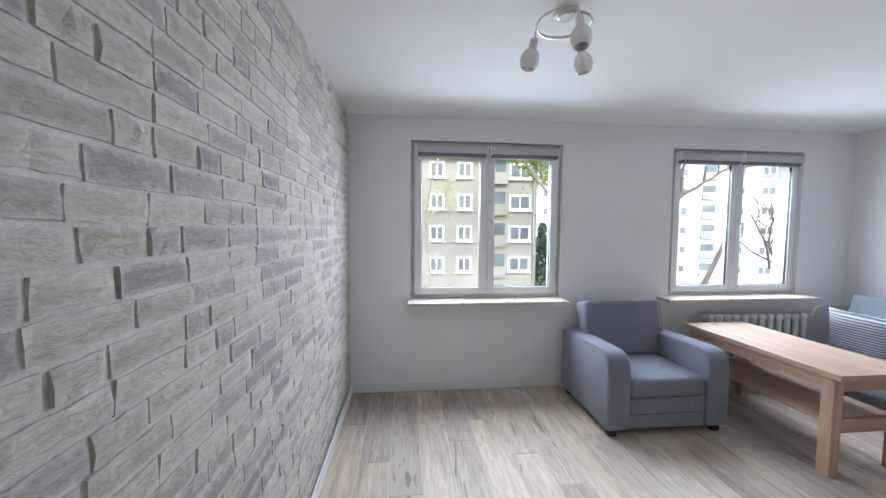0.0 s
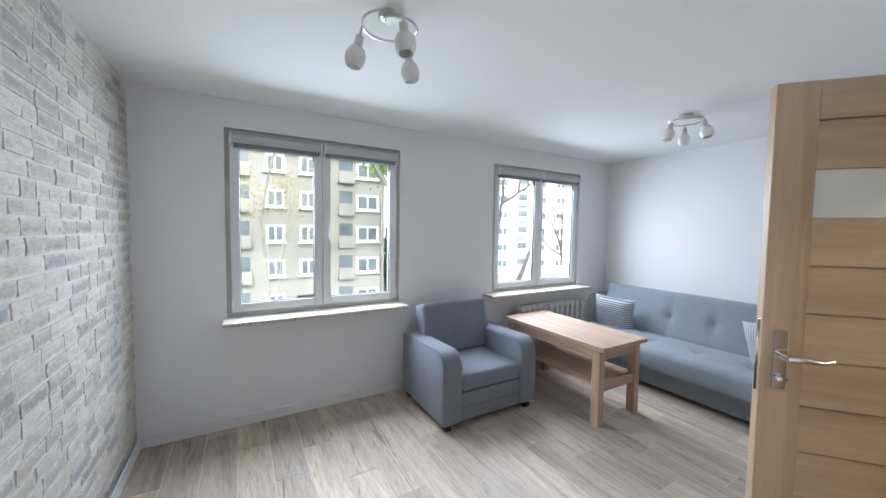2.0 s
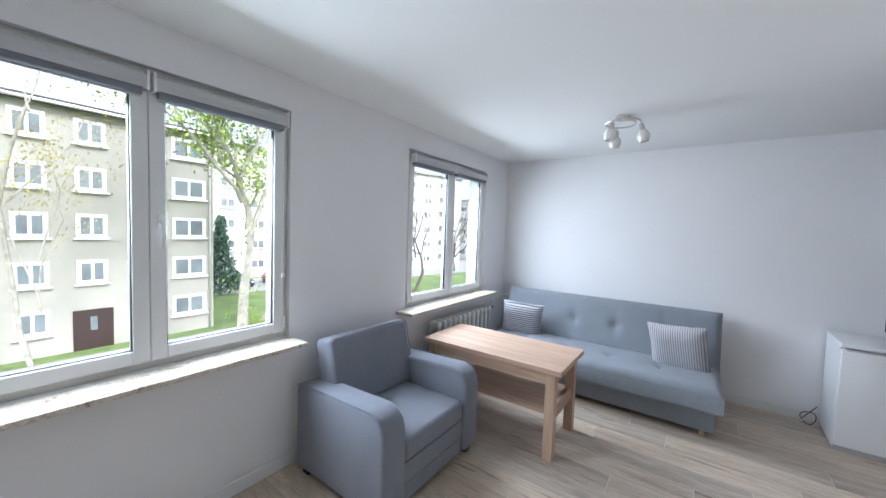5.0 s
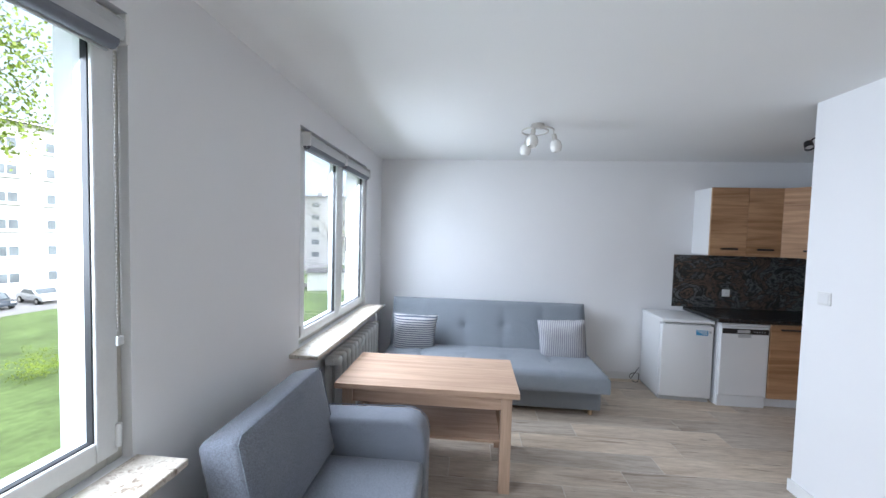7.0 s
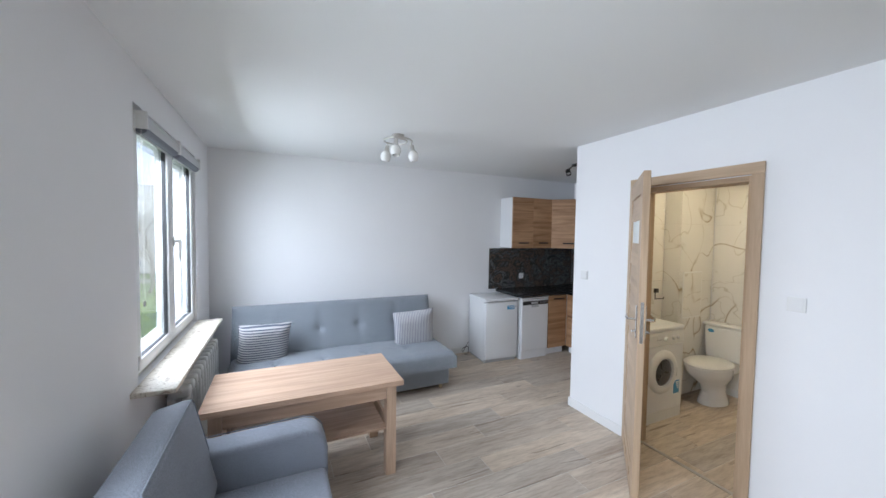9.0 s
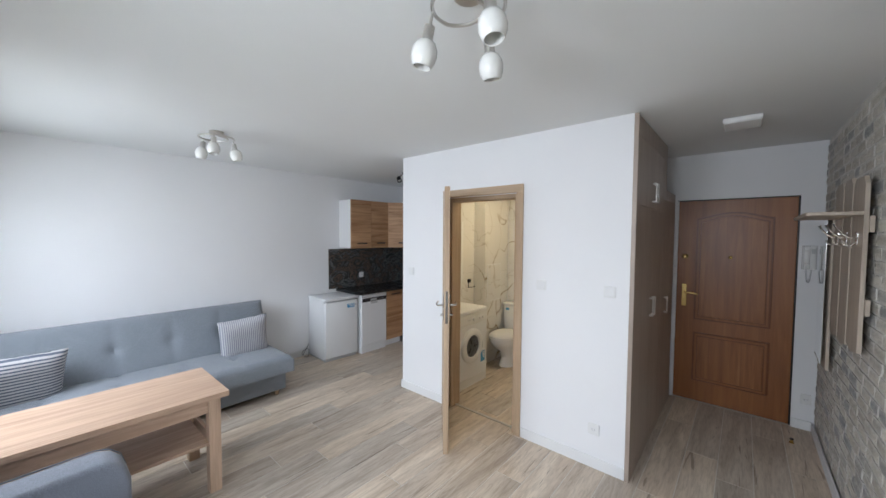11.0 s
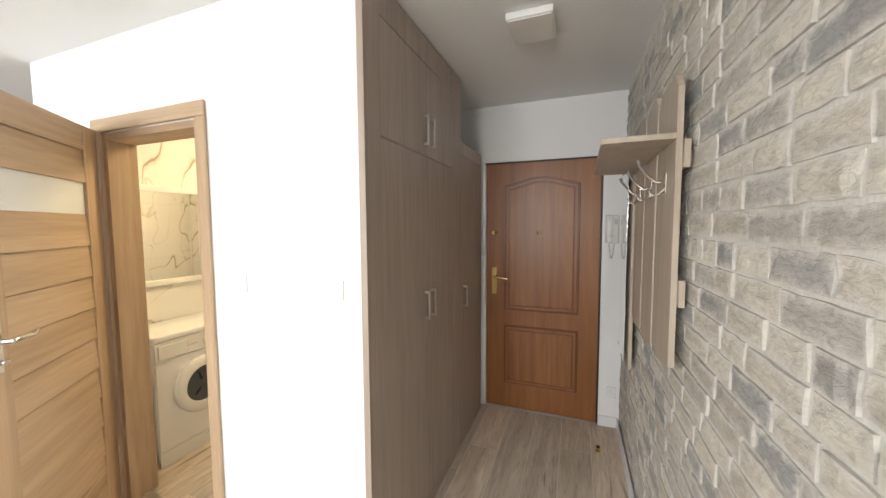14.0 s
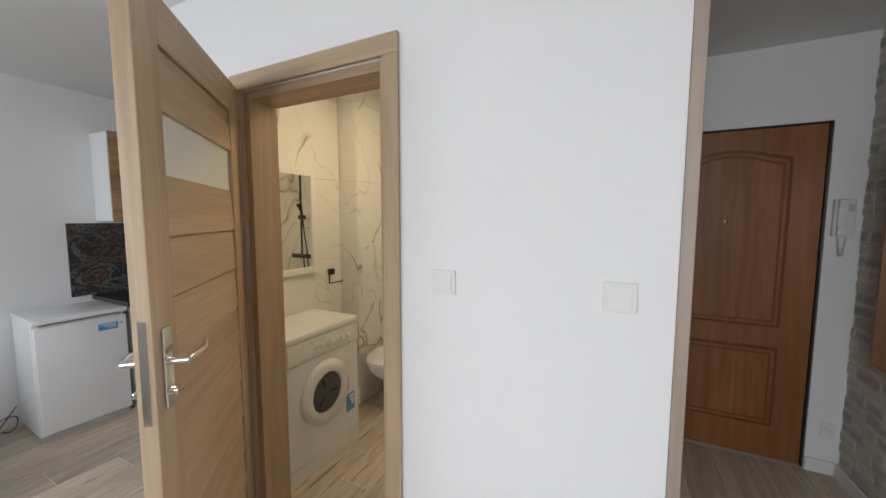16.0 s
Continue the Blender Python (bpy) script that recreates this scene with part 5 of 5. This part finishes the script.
intercom()
plate("hall_switch", (0.808, -1.012, 1.33), 90, 0.05, 0.08, "small white switch beside the cupboard", "switch", "switch")
hl = thing("hall_ceiling_light", (0.30, 0.07, H), "flat square white ceiling light, switched off", "ceiling light")
part("housing", box(-0.105, -0.14, -0.032, 0.105, 0.105, 0.0, 0.006, 3), PLASTIC, hl, smooth=True)
part("diffuser", box(-0.095, -0.13, -0.036, 0.095, 0.095, -0.0325, 0.0015), SHADE, hl)
ds = thing("door_stop", (-0.085, -0.70, 0.0), "small brass door stop on the floor", "door stop")
part("base", lathe([(0.016, 0), (0.016, 0.004), (0.009, 0.008), (0.009, 0.026)], 18), BRASS, ds, smooth=True)
part("buffer", lathe([(0.012, 0.0265), (0.013, 0.030), (0.012, 0.036)], 18), BLACK, ds, smooth=True)


# ---- outside ----
GZ = -6.0
ground = structure("ground", prism([(-500, -500), (500, -500), (500, 600), (-500, 600)], GZ - 0.5, GZ, "xy"), GRASS, "patchy spring lawn between apartment blocks", "ground")
structure("pavement", prism([(-30, 25.8), (13.5, 25.8), (13.5, 28.6), (-30, 28.6)], GZ, GZ + 0.03, "xy"), ASPHALT, "pale concrete path along the block", "pavement")
structure("pavement", prism([(7.0, 23.0), (11.5, 23.0), (26.0, 41.0), (23.0, 41.5), (14.5, 29.5), (7.0, 25.6)], GZ, GZ + 0.04, "xy"), ASPHALT, "pale concrete path crossing the lawn", "pavement")
structure("road", prism([(13.5, 42.5), (80, 32.0), (80, 50.0), (13.5, 51.5)], GZ, GZ + 0.02, "xy"), ASPHALT, "worn grey car park between the blocks", "road")

structure("lower_storeys", box(BX - 0.2, SY - 0.2, GZ, EX + 0.2, NY + 0.2, -0.151), RENDER_A, "plain rendered storeys below the flat", "wall")


def block(at, turn, width, storeys, cols, wallmat, label, entrance=True, storey=2.8, depth=11.0, top=1.2):
    """An apartment block; its front looks along -y at its origin."""
    r = thing("apartment_block", at, label, "building", turn=turn)
    h = storeys * storey + top
    part("wall", box(0, 0, 0, width, depth, h), wallmat, r)
    part("roof", box(-0.4, -0.5, h, width + 0.4, depth + 0.5, h + 0.28), ROOF, r)
    part("gutter", rod((-0.4, -0.56, h + 0.05), (width + 0.4, -0.56, h + 0.05), 0.09), NICKEL, r)
    part("drainpipe", rod((width - 0.25, -0.08, 0), (width - 0.25, -0.08, h), 0.07), NICKEL, r)
    for x, w, kind in cols:
        for s in range(storeys):
            z = 1.0 + s * storey
            if kind == "loggia":
                lg = part("balcony", box(x, -0.35, z - 0.25, x + w, 0.0, z - 0.10), wallmat, r)
                part("balustrade", box(x, -0.37, z - 0.10, x + w, -0.29, z + 0.72), wallmat, lg)
                part("balcony_door", box(x + 0.1, -0.02, z - 0.09, x + w - 0.1, 0.01, z + 1.75), DARKPANE, lg)
                continue
            if entrance and s == 0 and kind == "door":
                e = part("entrance", box(x - 0.2, -0.06, 0, x + w + 0.2, 0.02, 2.3), MAROON, r, "maroon entrance door")
                part("pane", box(x + 0.5, -0.08, 1.1, x + w - 0.5, -0.059, 1.9), DARKPANE, e)
                continue
            win = part("window", frame_bm(x, z + 0.2, x + w, z + 1.55, 0.12, -0.06, 0.06, 0.0), UPVC, r)
            n = 2 if w < 2.0 else 3
            for k in range(n):
                a, b = x + 0.12 + k * (w - 0.24) / n, x + 0.12 + (k + 1) * (w - 0.24) / n
                part("pane", box(a + 0.05, -0.03, z + 0.34, b - 0.05, 0.001, z + 1.42), DARKPANE, win)
                part("sash", frame_bm(a, z + 0.32, b, z + 1.43, 0.07, -0.05, -0.005, 0.0), UPVC, win)
            part("sill", box(x - 0.1, -0.22, z + 0.10, x + w + 0.1, 0.0, z + 0.19), UPVC, win)
    for k in range(int(width // 9)):
        part("chimney", box(4 + k * 9, 4, h + 0.28, 5.2 + k * 9, 5, h + 1.5), wallmat, r)
    return r


bays = [(1.1 + k * 2.27, 1.3, "door" if k in (3, 8) else "loggia" if k in (5, 10) else "win") for k in range(12)]
block((-24.0, 30.0, GZ), 0, 35.3, 5, bays + [(28.4, 1.3, "door"), (31.35, 1.3, "loggia"), (32.85, 1.95, "win")], RENDER_A, "beige rendered five-storey apartment block with white windows", storey=2.63, top=0.35)
block((20.0, 54.0, GZ), -16, 44.0, 6, [(k * 3.7 + 1.2, 1.9, "loggia" if k % 4 == 2 else "win") for k in range(11)], RENDER_B, "pale rendered apartment block across the car park", False)
block((78.0, 62.0, GZ), -90, 60.0, 5, [(k * 4.2 + 1.5, 1.9, "loggia" if k % 4 == 1 else "win") for k in range(13)], RENDER_B, "distant pale apartment block beyond the lawn", False)
structure("road", prism([(64.0, -10.0), (69.0, -10.0), (69.0, 31.0), (64.0, 31.0)], GZ, GZ + 0.02, "xy"), ASPHALT, "grey service road beyond the lawn", "road")


def grow(base, top, r0, levels, rnd, wood_bm, tips, bend=0.12):
    """A limb from base to top that splits into finer ones; its ends go into tips."""
    a, b = Vector(base), Vector(top)
    n, L = 6, (b - a).length
    side = Vector((rnd.uniform(-1, 1), rnd.uniform(-1, 1), 0)) * L * bend
    pts = [a.lerp(b, k / n) + side * math.sin(math.pi * k / n) + Vector((rnd.uniform(-1, 1), rnd.uniform(-1, 1), rnd.uniform(-1, 1))) * L * 0.02 for k in range(n + 1)]
    tube(pts, [r0 * (1 - 0.55 * k / n) for k in range(n + 1)], 7 if levels > 1 else 5, wood_bm)
    if levels == 0:
        tips += pts[2:]
        return
    for k in range(rnd.choice((3, 4)) if levels > 1 else 4):
        at = pts[rnd.randint(2, n)]
        d = (b - a).normalized() + Vector((rnd.uniform(-1, 1), rnd.uniform(-1, 1), rnd.uniform(-0.35, 0.7))) * 0.95
        grow(at, at + d.normalized() * L * rnd.uniform(0.5, 0.75), r0 * 0.42, levels - 1, rnd, wood_bm, tips)


def foliage(tips, per, size, spread, rnd):
    verts, faces = [], []
    for p in tips:
        for k in range(per):
            c = p + Vector((rnd.gauss(0, 1), rnd.gauss(0, 1), rnd.gauss(0, 1))) * spread
            q = Euler((rnd.uniform(0, 6.3), rnd.uniform(0, 6.3), rnd.uniform(0, 6.3))).to_matrix()
            s = size * rnd.uniform(0.6, 1.3)
            i = len(verts)
            verts += [tuple(c + q @ Vector(v) * s) for v in ((-0.5, 0, 0), (0, -0.32, 0.08), (0.5, 0, 0), (0, 0.32, 0.08))]
            faces.append((i, i + 1, i + 2, i + 3))
    me = bpy.data.meshes.new("crown")
    me.from_pydata(verts, [], faces)
    return me


def tree_at(at, limbs, r0, bark, leaf, per, size, spread, seed, label, levels=2):
    rnd = random.Random(seed)
    r = thing("tree", at, label, "tree")
    bm, tips = bmesh.new(), []
    for a, b, k, *own in limbs:
        grow(a, b, r0 * k, own[0] if own else levels, rnd, bm, tips, 0.03 if own else 0.12)
    part("trunk", bm, bark, r, smooth=True)
    if per:
        me = foliage(tips, per, size, spread, rnd)
        me.materials.append(leaf)
        ob = new("crown", me)
        ob.parent = r


tree_at((10.15, 23.0, GZ), [((0, 0, 0), (0.5, 0.2, 7.4), 1.0, 0), ((0.5, 0.2, 7.2), (-0.3, 0.3, 10.6), 0.62), ((0.45, 0.2, 6.4), (2.4, 0.7, 11.8), 0.5), ((0.1, 0.25, 8.8), (-3.7, -0.7, 12.6), 0.36), ((-0.1, 0.3, 9.6), (-2.4, -1.2, 13.4), 0.32), ((-0.2, 0.3, 10.2), (0.9, 0.4, 14.4), 0.42)], 0.36, BARK, LEAF, 24, 0.20, 0.5, 3, "large plane tree with pale bark and fresh green leaves")
tree_at((2.7, 26.5, GZ), [((0, 0, 0), (-0.2, 0.1, 12.5), 1.0), ((0, 0, 3.0), (0.9, 0.2, 7.5), 0.4), ((-0.05, 0, 4.0), (-1.2, 0.2, 8.2), 0.4), ((-0.1, 0, 5.5), (0.9, -0.2, 9.6), 0.4)], 0.12, BARK, LEAF_Y, 6, 0.13, 0.32, 8, "slender birch with a thin yellowish spring crown")
tree_at((7.2, 12.0, GZ), [((0, 0, 0), (4.45, 0, 8.2), 1.0, 0), ((1.2, 0.05, 2.2), (2.45, 0, 8.75), 0.75, 0), ((2.45, 0, 8.7), (4.15, 0, 9.65), 0.45, 1), ((4.0, 0, 9.6), (6.1, 0.1, 9.85), 0.25, 1), ((2.45, 0, 8.6), (2.7, 0.2, 11.2), 0.4, 1), ((3.3, 0, 9.2), (4.0, 0.3, 11.2), 0.3, 1), ((4.4, 0, 8.1), (4.9, 0.2, 11.6), 0.5, 1)], 0.15, BARK_D, LEAF_Y, 2, 0.07, 0.3, 15, "leaning dark tree with nearly bare branches")
tree_at((29.0, 21.0, GZ), [((0, 0, 0), (0.4, 0.2, 5.5), 1.0), ((0.2, 0.1, 3.5), (-2.0, 0.4, 8.0), 0.5), ((0.4, 0.2, 5.0), (2.0, 0.4, 9.0), 0.5)], 0.2, BARK_D, LEAF_Y, 1, 0.08, 0.3, 21, "bare dark tree on the lawn")
tree_at((33.0, 29.0, GZ), [((0, 0, 0), (-0.4, 0.2, 6.5), 1.0), ((0, 0.1, 4.0), (-2.0, 0.4, 9.0), 0.5), ((-0.3, 0.2, 6.0), (2.0, 0.4, 10.0), 0.5)], 0.22, BARK_D, LEAF_Y, 1, 0.09, 0.3, 22, "bare dark tree beside the car park")


tree_at((50.0, 22.5, GZ), [((0, 0, 0), (0.3, 0.2, 6.0), 1.0), ((0.1, 0.1, 3.5), (-2.2, 0.6, 8.5), 0.5), ((0.3, 0.2, 5.5), (2.2, -0.6, 9.5), 0.5)], 0.2, BARK, LEAF_Y, 3, 0.12, 0.4, 31, "bare grey tree behind the white garage", 3)
tree_at((54.0, 17.5, GZ), [((0, 0, 0), (-0.3, 0.2, 6.5), 1.0), ((0.1, 0.1, 3.5), (1.8, 1.6, 8.5), 0.5), ((-0.3, 0.2, 5.5), (-1.6, -1.6, 10.0), 0.5)], 0.2, BARK, LEAF_Y, 3, 0.12, 0.4, 32, "bare grey tree beyond the lawn", 3)


def garage(at, turn):
    """A low white garage; its corrugated door looks along -x."""
    r = thing("garage", at, "small white corrugated garage on the lawn", "garage", turn=turn)
    part("wall", box(0, -2.6, 0, 4.5, 2.6, 2.3), RENDER_B, r)
    part("roof", box(-0.2, -2.8, 2.3, 4.7, 2.8, 2.42, 0.02), ROOF, r)
    for k in range(9):
        part("slat", box(-0.05, -2.2, 0.08 + k * 0.23, 0.0, 2.2, 0.27 + k * 0.23, 0.01, 1), RADIATOR, r)
    part("gutter", rod((-0.24, -2.8, 2.28), (-0.24, 2.8, 2.28), 0.06), NICKEL, r)


garage((44.0, 21.0, GZ), 22)


def fir(at, h, seed):
    rnd = random.Random(seed)
    r = thing("fir_tree", at, "dark green fir tree beside the car park", "tree")
    part("trunk", rod((0, 0, 0), (0, 0, h), 0.16, 8, 0.02), BARK_D, r)
    tips = [Vector((q * math.cos(a), q * math.sin(a), z)) for z in [h * (0.08 + 0.9 * k / 26) for k in range(27)] for a in [rnd.uniform(0, 6.28) for _ in range(12)] for q in [(h - z) * 0.27 * rnd.uniform(0.3, 1.05) + 0.05]]
    me = foliage(tips, 9, 0.38, 0.17, rnd)
    me.materials.append(LEAF_D)
    new("crown", me).parent = r


fir((16.6, 42.0, GZ), 8.0, 5)
for k, (x, y, s) in enumerate(((13.0, 27.0, 0.8), (16.0, 24.0, 1.0), (20.0, 22.0, 1.2), (37.0, 14.0, 1.6), (27.0, 29.0, 1.3))):
    rnd = random.Random(40 + k)
    tips = [Vector((rnd.gauss(0, 0.5) * s, rnd.gauss(0, 0.5) * s, abs(rnd.gauss(0.6, 0.35)) * s)) for _ in range(90)]
    me = foliage(tips, 12, 0.10, 0.12, rnd)
    me.materials.append(LEAF)
    sh = new("shrub", me)
    sh.location = (x, y, GZ)
    tagged(sh, "loose green shrub on the lawn", "shrub", "shrubs on the lawn")


def car(at, turn, paint, label):
    r = thing("parked_car", at, label, "car", "parked cars", turn)
    side = [(-2.1, 0.35), (-2.12, 0.62), (-1.95, 0.82), (-1.1, 0.92), (-0.55, 1.38), (0.75, 1.42), (1.45, 0.98), (2.0, 0.90), (2.12, 0.6), (2.1, 0.35)]
    part("body", prism(side, -0.85, 0.85, "xz", 0.08, 2), paint, r, smooth=True)
    glass = [(-1.0, 0.93), (-0.52, 1.32), (0.70, 1.35), (1.32, 0.99)]
    for y0, y1 in ((-0.862, -0.84), (0.84, 0.862)):
        part("side_window", prism(glass, y0, y1, "xz"), DARKPANE, r)
    part("windscreen", prism([(-1.09, 0.96), (-0.60, 1.38), (-0.57, 1.35), (-1.06, 0.93)], -0.7, 0.7, "xz"), DARKPANE, r)
    for x in (-1.3, 1.3):
        for y in (-0.82, 0.82):
            w = part("wheel", rod((x, y - 0.1, 0.31), (x, y + 0.1, 0.31), 0.31, 20), RUBBER, r, smooth=True)
            part("rim", rod((x, y - 0.105, 0.31), (x, y + 0.105, 0.31), 0.2, 16), NICKEL, w)
    for y in (-0.6, 0.6):
        part("headlight", box(-2.13, y - 0.16, 0.62, -2.05, y + 0.16, 0.76, 0.02), PLASTIC, r)


car((24.2, 45.5, GZ + 0.02), 80, REDPAINT, "red car parked across from the window")
car((20.4, 46.0, GZ + 0.02), 85, GREYPAINT, "dark grey car in the car park")
car((27.6, 44.8, GZ + 0.02), 80, GREYPAINT, "dark blue-grey car parked beside a red one")
car((31.0, 44.3, GZ + 0.02), 78, RADIATOR, "white car in the car park")


# ---- floor tiles and stone slips ----
def plank_mesh(w, l):
    bm = box(-w / 2, -l / 2, -0.01, w / 2, l / 2, 0.0, 0.0012, 1)
    me = bpy.data.meshes.new("plank")
    bm.to_mesh(me)
    bm.free()
    me.materials.append(PLANK)
    return me


def planks():
    W, L, g = 0.2, 1.2, 0.0048
    meshes = {}
    x, k = BX + 0.012, 0
    while x < EX:
        w = round(min(W, EX - x), 3)
        y = SY - [0.35, 0.8, 1.1, 0.15, 0.62][k % 5]
        while y < NY:
            a, b = max(y, SY), min(y + L, NY)
            if b - a > 0.03:
                key = (w, round(b - a, 3))
                if key not in meshes:
                    meshes[key] = plank_mesh(w - g, b - a - g)
                ob = new("plank", meshes[key])
                ob.location = (x + w / 2, (a + b) / 2, 0.0)
                ob.parent = floor
            y += L
        x += W
        k += 1


planks()


def brick_bm(l, h, seed, bm=None, at=(0, 0, 0)):
    """A stone slip: rough front towards +x, worn edges."""
    r = random.Random(seed)
    nx, nz, d = 5, 2, 0.0072
    off = r.random() * 90
    b2 = bmesh.new()
    front = []
    for i in range(nx + 1):
        col = []
        for j in range(nz + 1):
            edge = i in (0, nx) or j in (0, nz)
            y, z = (i / nx - 0.5) * l, (j / nz - 0.5) * h
            y += 0.006 * noise.noise((i * 1.7 + off, j * 1.3, 3)) if i in (0, nx) else 0
            z += 0.0045 * noise.noise((i * 0.9 + off, j, 7)) if j in (0, nz) else 0.010 * noise.noise((i * 0.9 + off, j, 9))
            x = d + 0.0045 * noise.noise((i * 0.8 + off, j * 1.3, 1)) - (0.0035 if edge else 0.0)
            col.append(b2.verts.new((at[0] + x, at[1] + y, at[2] + z)))
        front.append(col)
    for i in range(nx):
        for j in range(nz):
            b2.faces.new((front[i][j], front[i + 1][j], front[i + 1][j + 1], front[i][j + 1]))
    rim = [front[i][0] for i in range(nx + 1)] + [front[nx][j] for j in range(1, nz + 1)] + [front[i][nz] for i in range(nx - 1, -1, -1)] + [front[0][j] for j in range(nz - 1, 0, -1)]
    low = [b2.verts.new((at[0] - 0.004, v.co.y, v.co.z)) for v in rim]
    for i in range(len(rim)):
        b2.faces.new((rim[i], low[i], low[(i + 1) % len(rim)], rim[(i + 1) % len(rim)]))
    uv = b2.loops.layers.uv.new("edge_distance")
    for f in b2.faces:
        for lp in f.loops:
            y, z = lp.vert.co.y - at[1], lp.vert.co.z - at[2]
            lp[uv].uv = (max(0.0, l / 2 - abs(y)), max(0.0, h / 2 - abs(z)))
    return joined(bm, b2)


def bricks():
    wall = bpy.data.objects["wall_west"]
    rnd = random.Random(11)
    pool, joint, rowh = {}, 0.0115, 0.068
    spots, z = [], 0.085 + rowh / 2
    while z < H - 0.02:
        y = SY - rnd.random() * 0.2
        while y < NY - 0.004:
            l = rnd.choice((0.195, 0.185, 0.20, 0.165, 0.19, 0.14, 0.12, 0.095))
            a, b = max(y, SY + 0.002), min(y + l, NY - 0.002)
            if b - a > 0.03:
                spots.append((a, b, z))
            y += l + joint
        z += rowh
    near = [s for s in spots if 1.05 < (s[0] + s[1]) / 2 < 2.75 and 0.75 < s[2] < 2.3][:300]
    chosen = set(near)
    rest = []
    for s in spots:
        a, b, z = s
        if s in chosen:
            key = (round(b - a, 2), rnd.randrange(4))
            if key not in pool:
                bm = brick_bm(key[0], rowh - joint + (0.003, -0.002, 0.0, 0.005)[key[1]], key[1] + int(key[0] * 1000))
                me = bpy.data.meshes.new("stone_slip")
                bm.to_mesh(me)
                bm.free()
                me.materials.append(BRICK)
                pool[key] = me
            ob = new("stone_slip", pool[key])
            ob.location = (BX + 0.0005 + rnd.random() * 0.0035, (a + b) / 2, z + rnd.uniform(-0.0025, 0.0025))
            ob.parent = wall
        else:
            rest.append((b - a, (BX + 0.0005 + rnd.random() * 0.0035, (a + b) / 2, z + rnd.uniform(-0.0025, 0.0025))))
    verts, faces, edge = [], [], []
    for n_, (l, at) in enumerate(rest):
        bm = brick_bm(l, rowh - joint + (0.003, -0.002, 0.0, 0.005)[n_ % 4], n_ + 5000)
        base = len(verts)
        bm.verts.index_update()
        verts += [(v.co.x + at[0], v.co.y + at[1], v.co.z + at[2]) for v in bm.verts]
        faces += [[base + v.index for v in f.verts] for f in bm.faces]
        lay = bm.loops.layers.uv[0]
        edge += [c for f in bm.faces for lp in f.loops for c in lp[lay].uv]
        bm.free()
    me = bpy.data.meshes.new("stone_slips")
    me.from_pydata(verts, [], faces)
    me.uv_layers.new(name="edge_distance").data.foreach_set("uv", edge)
    me.materials.append(BRICKS)
    ob = new("stone_slips", me)
    ob.parent = wall
    tagged(ob, "pale grey and beige split-stone brick slips", kind="stuff")


bricks()
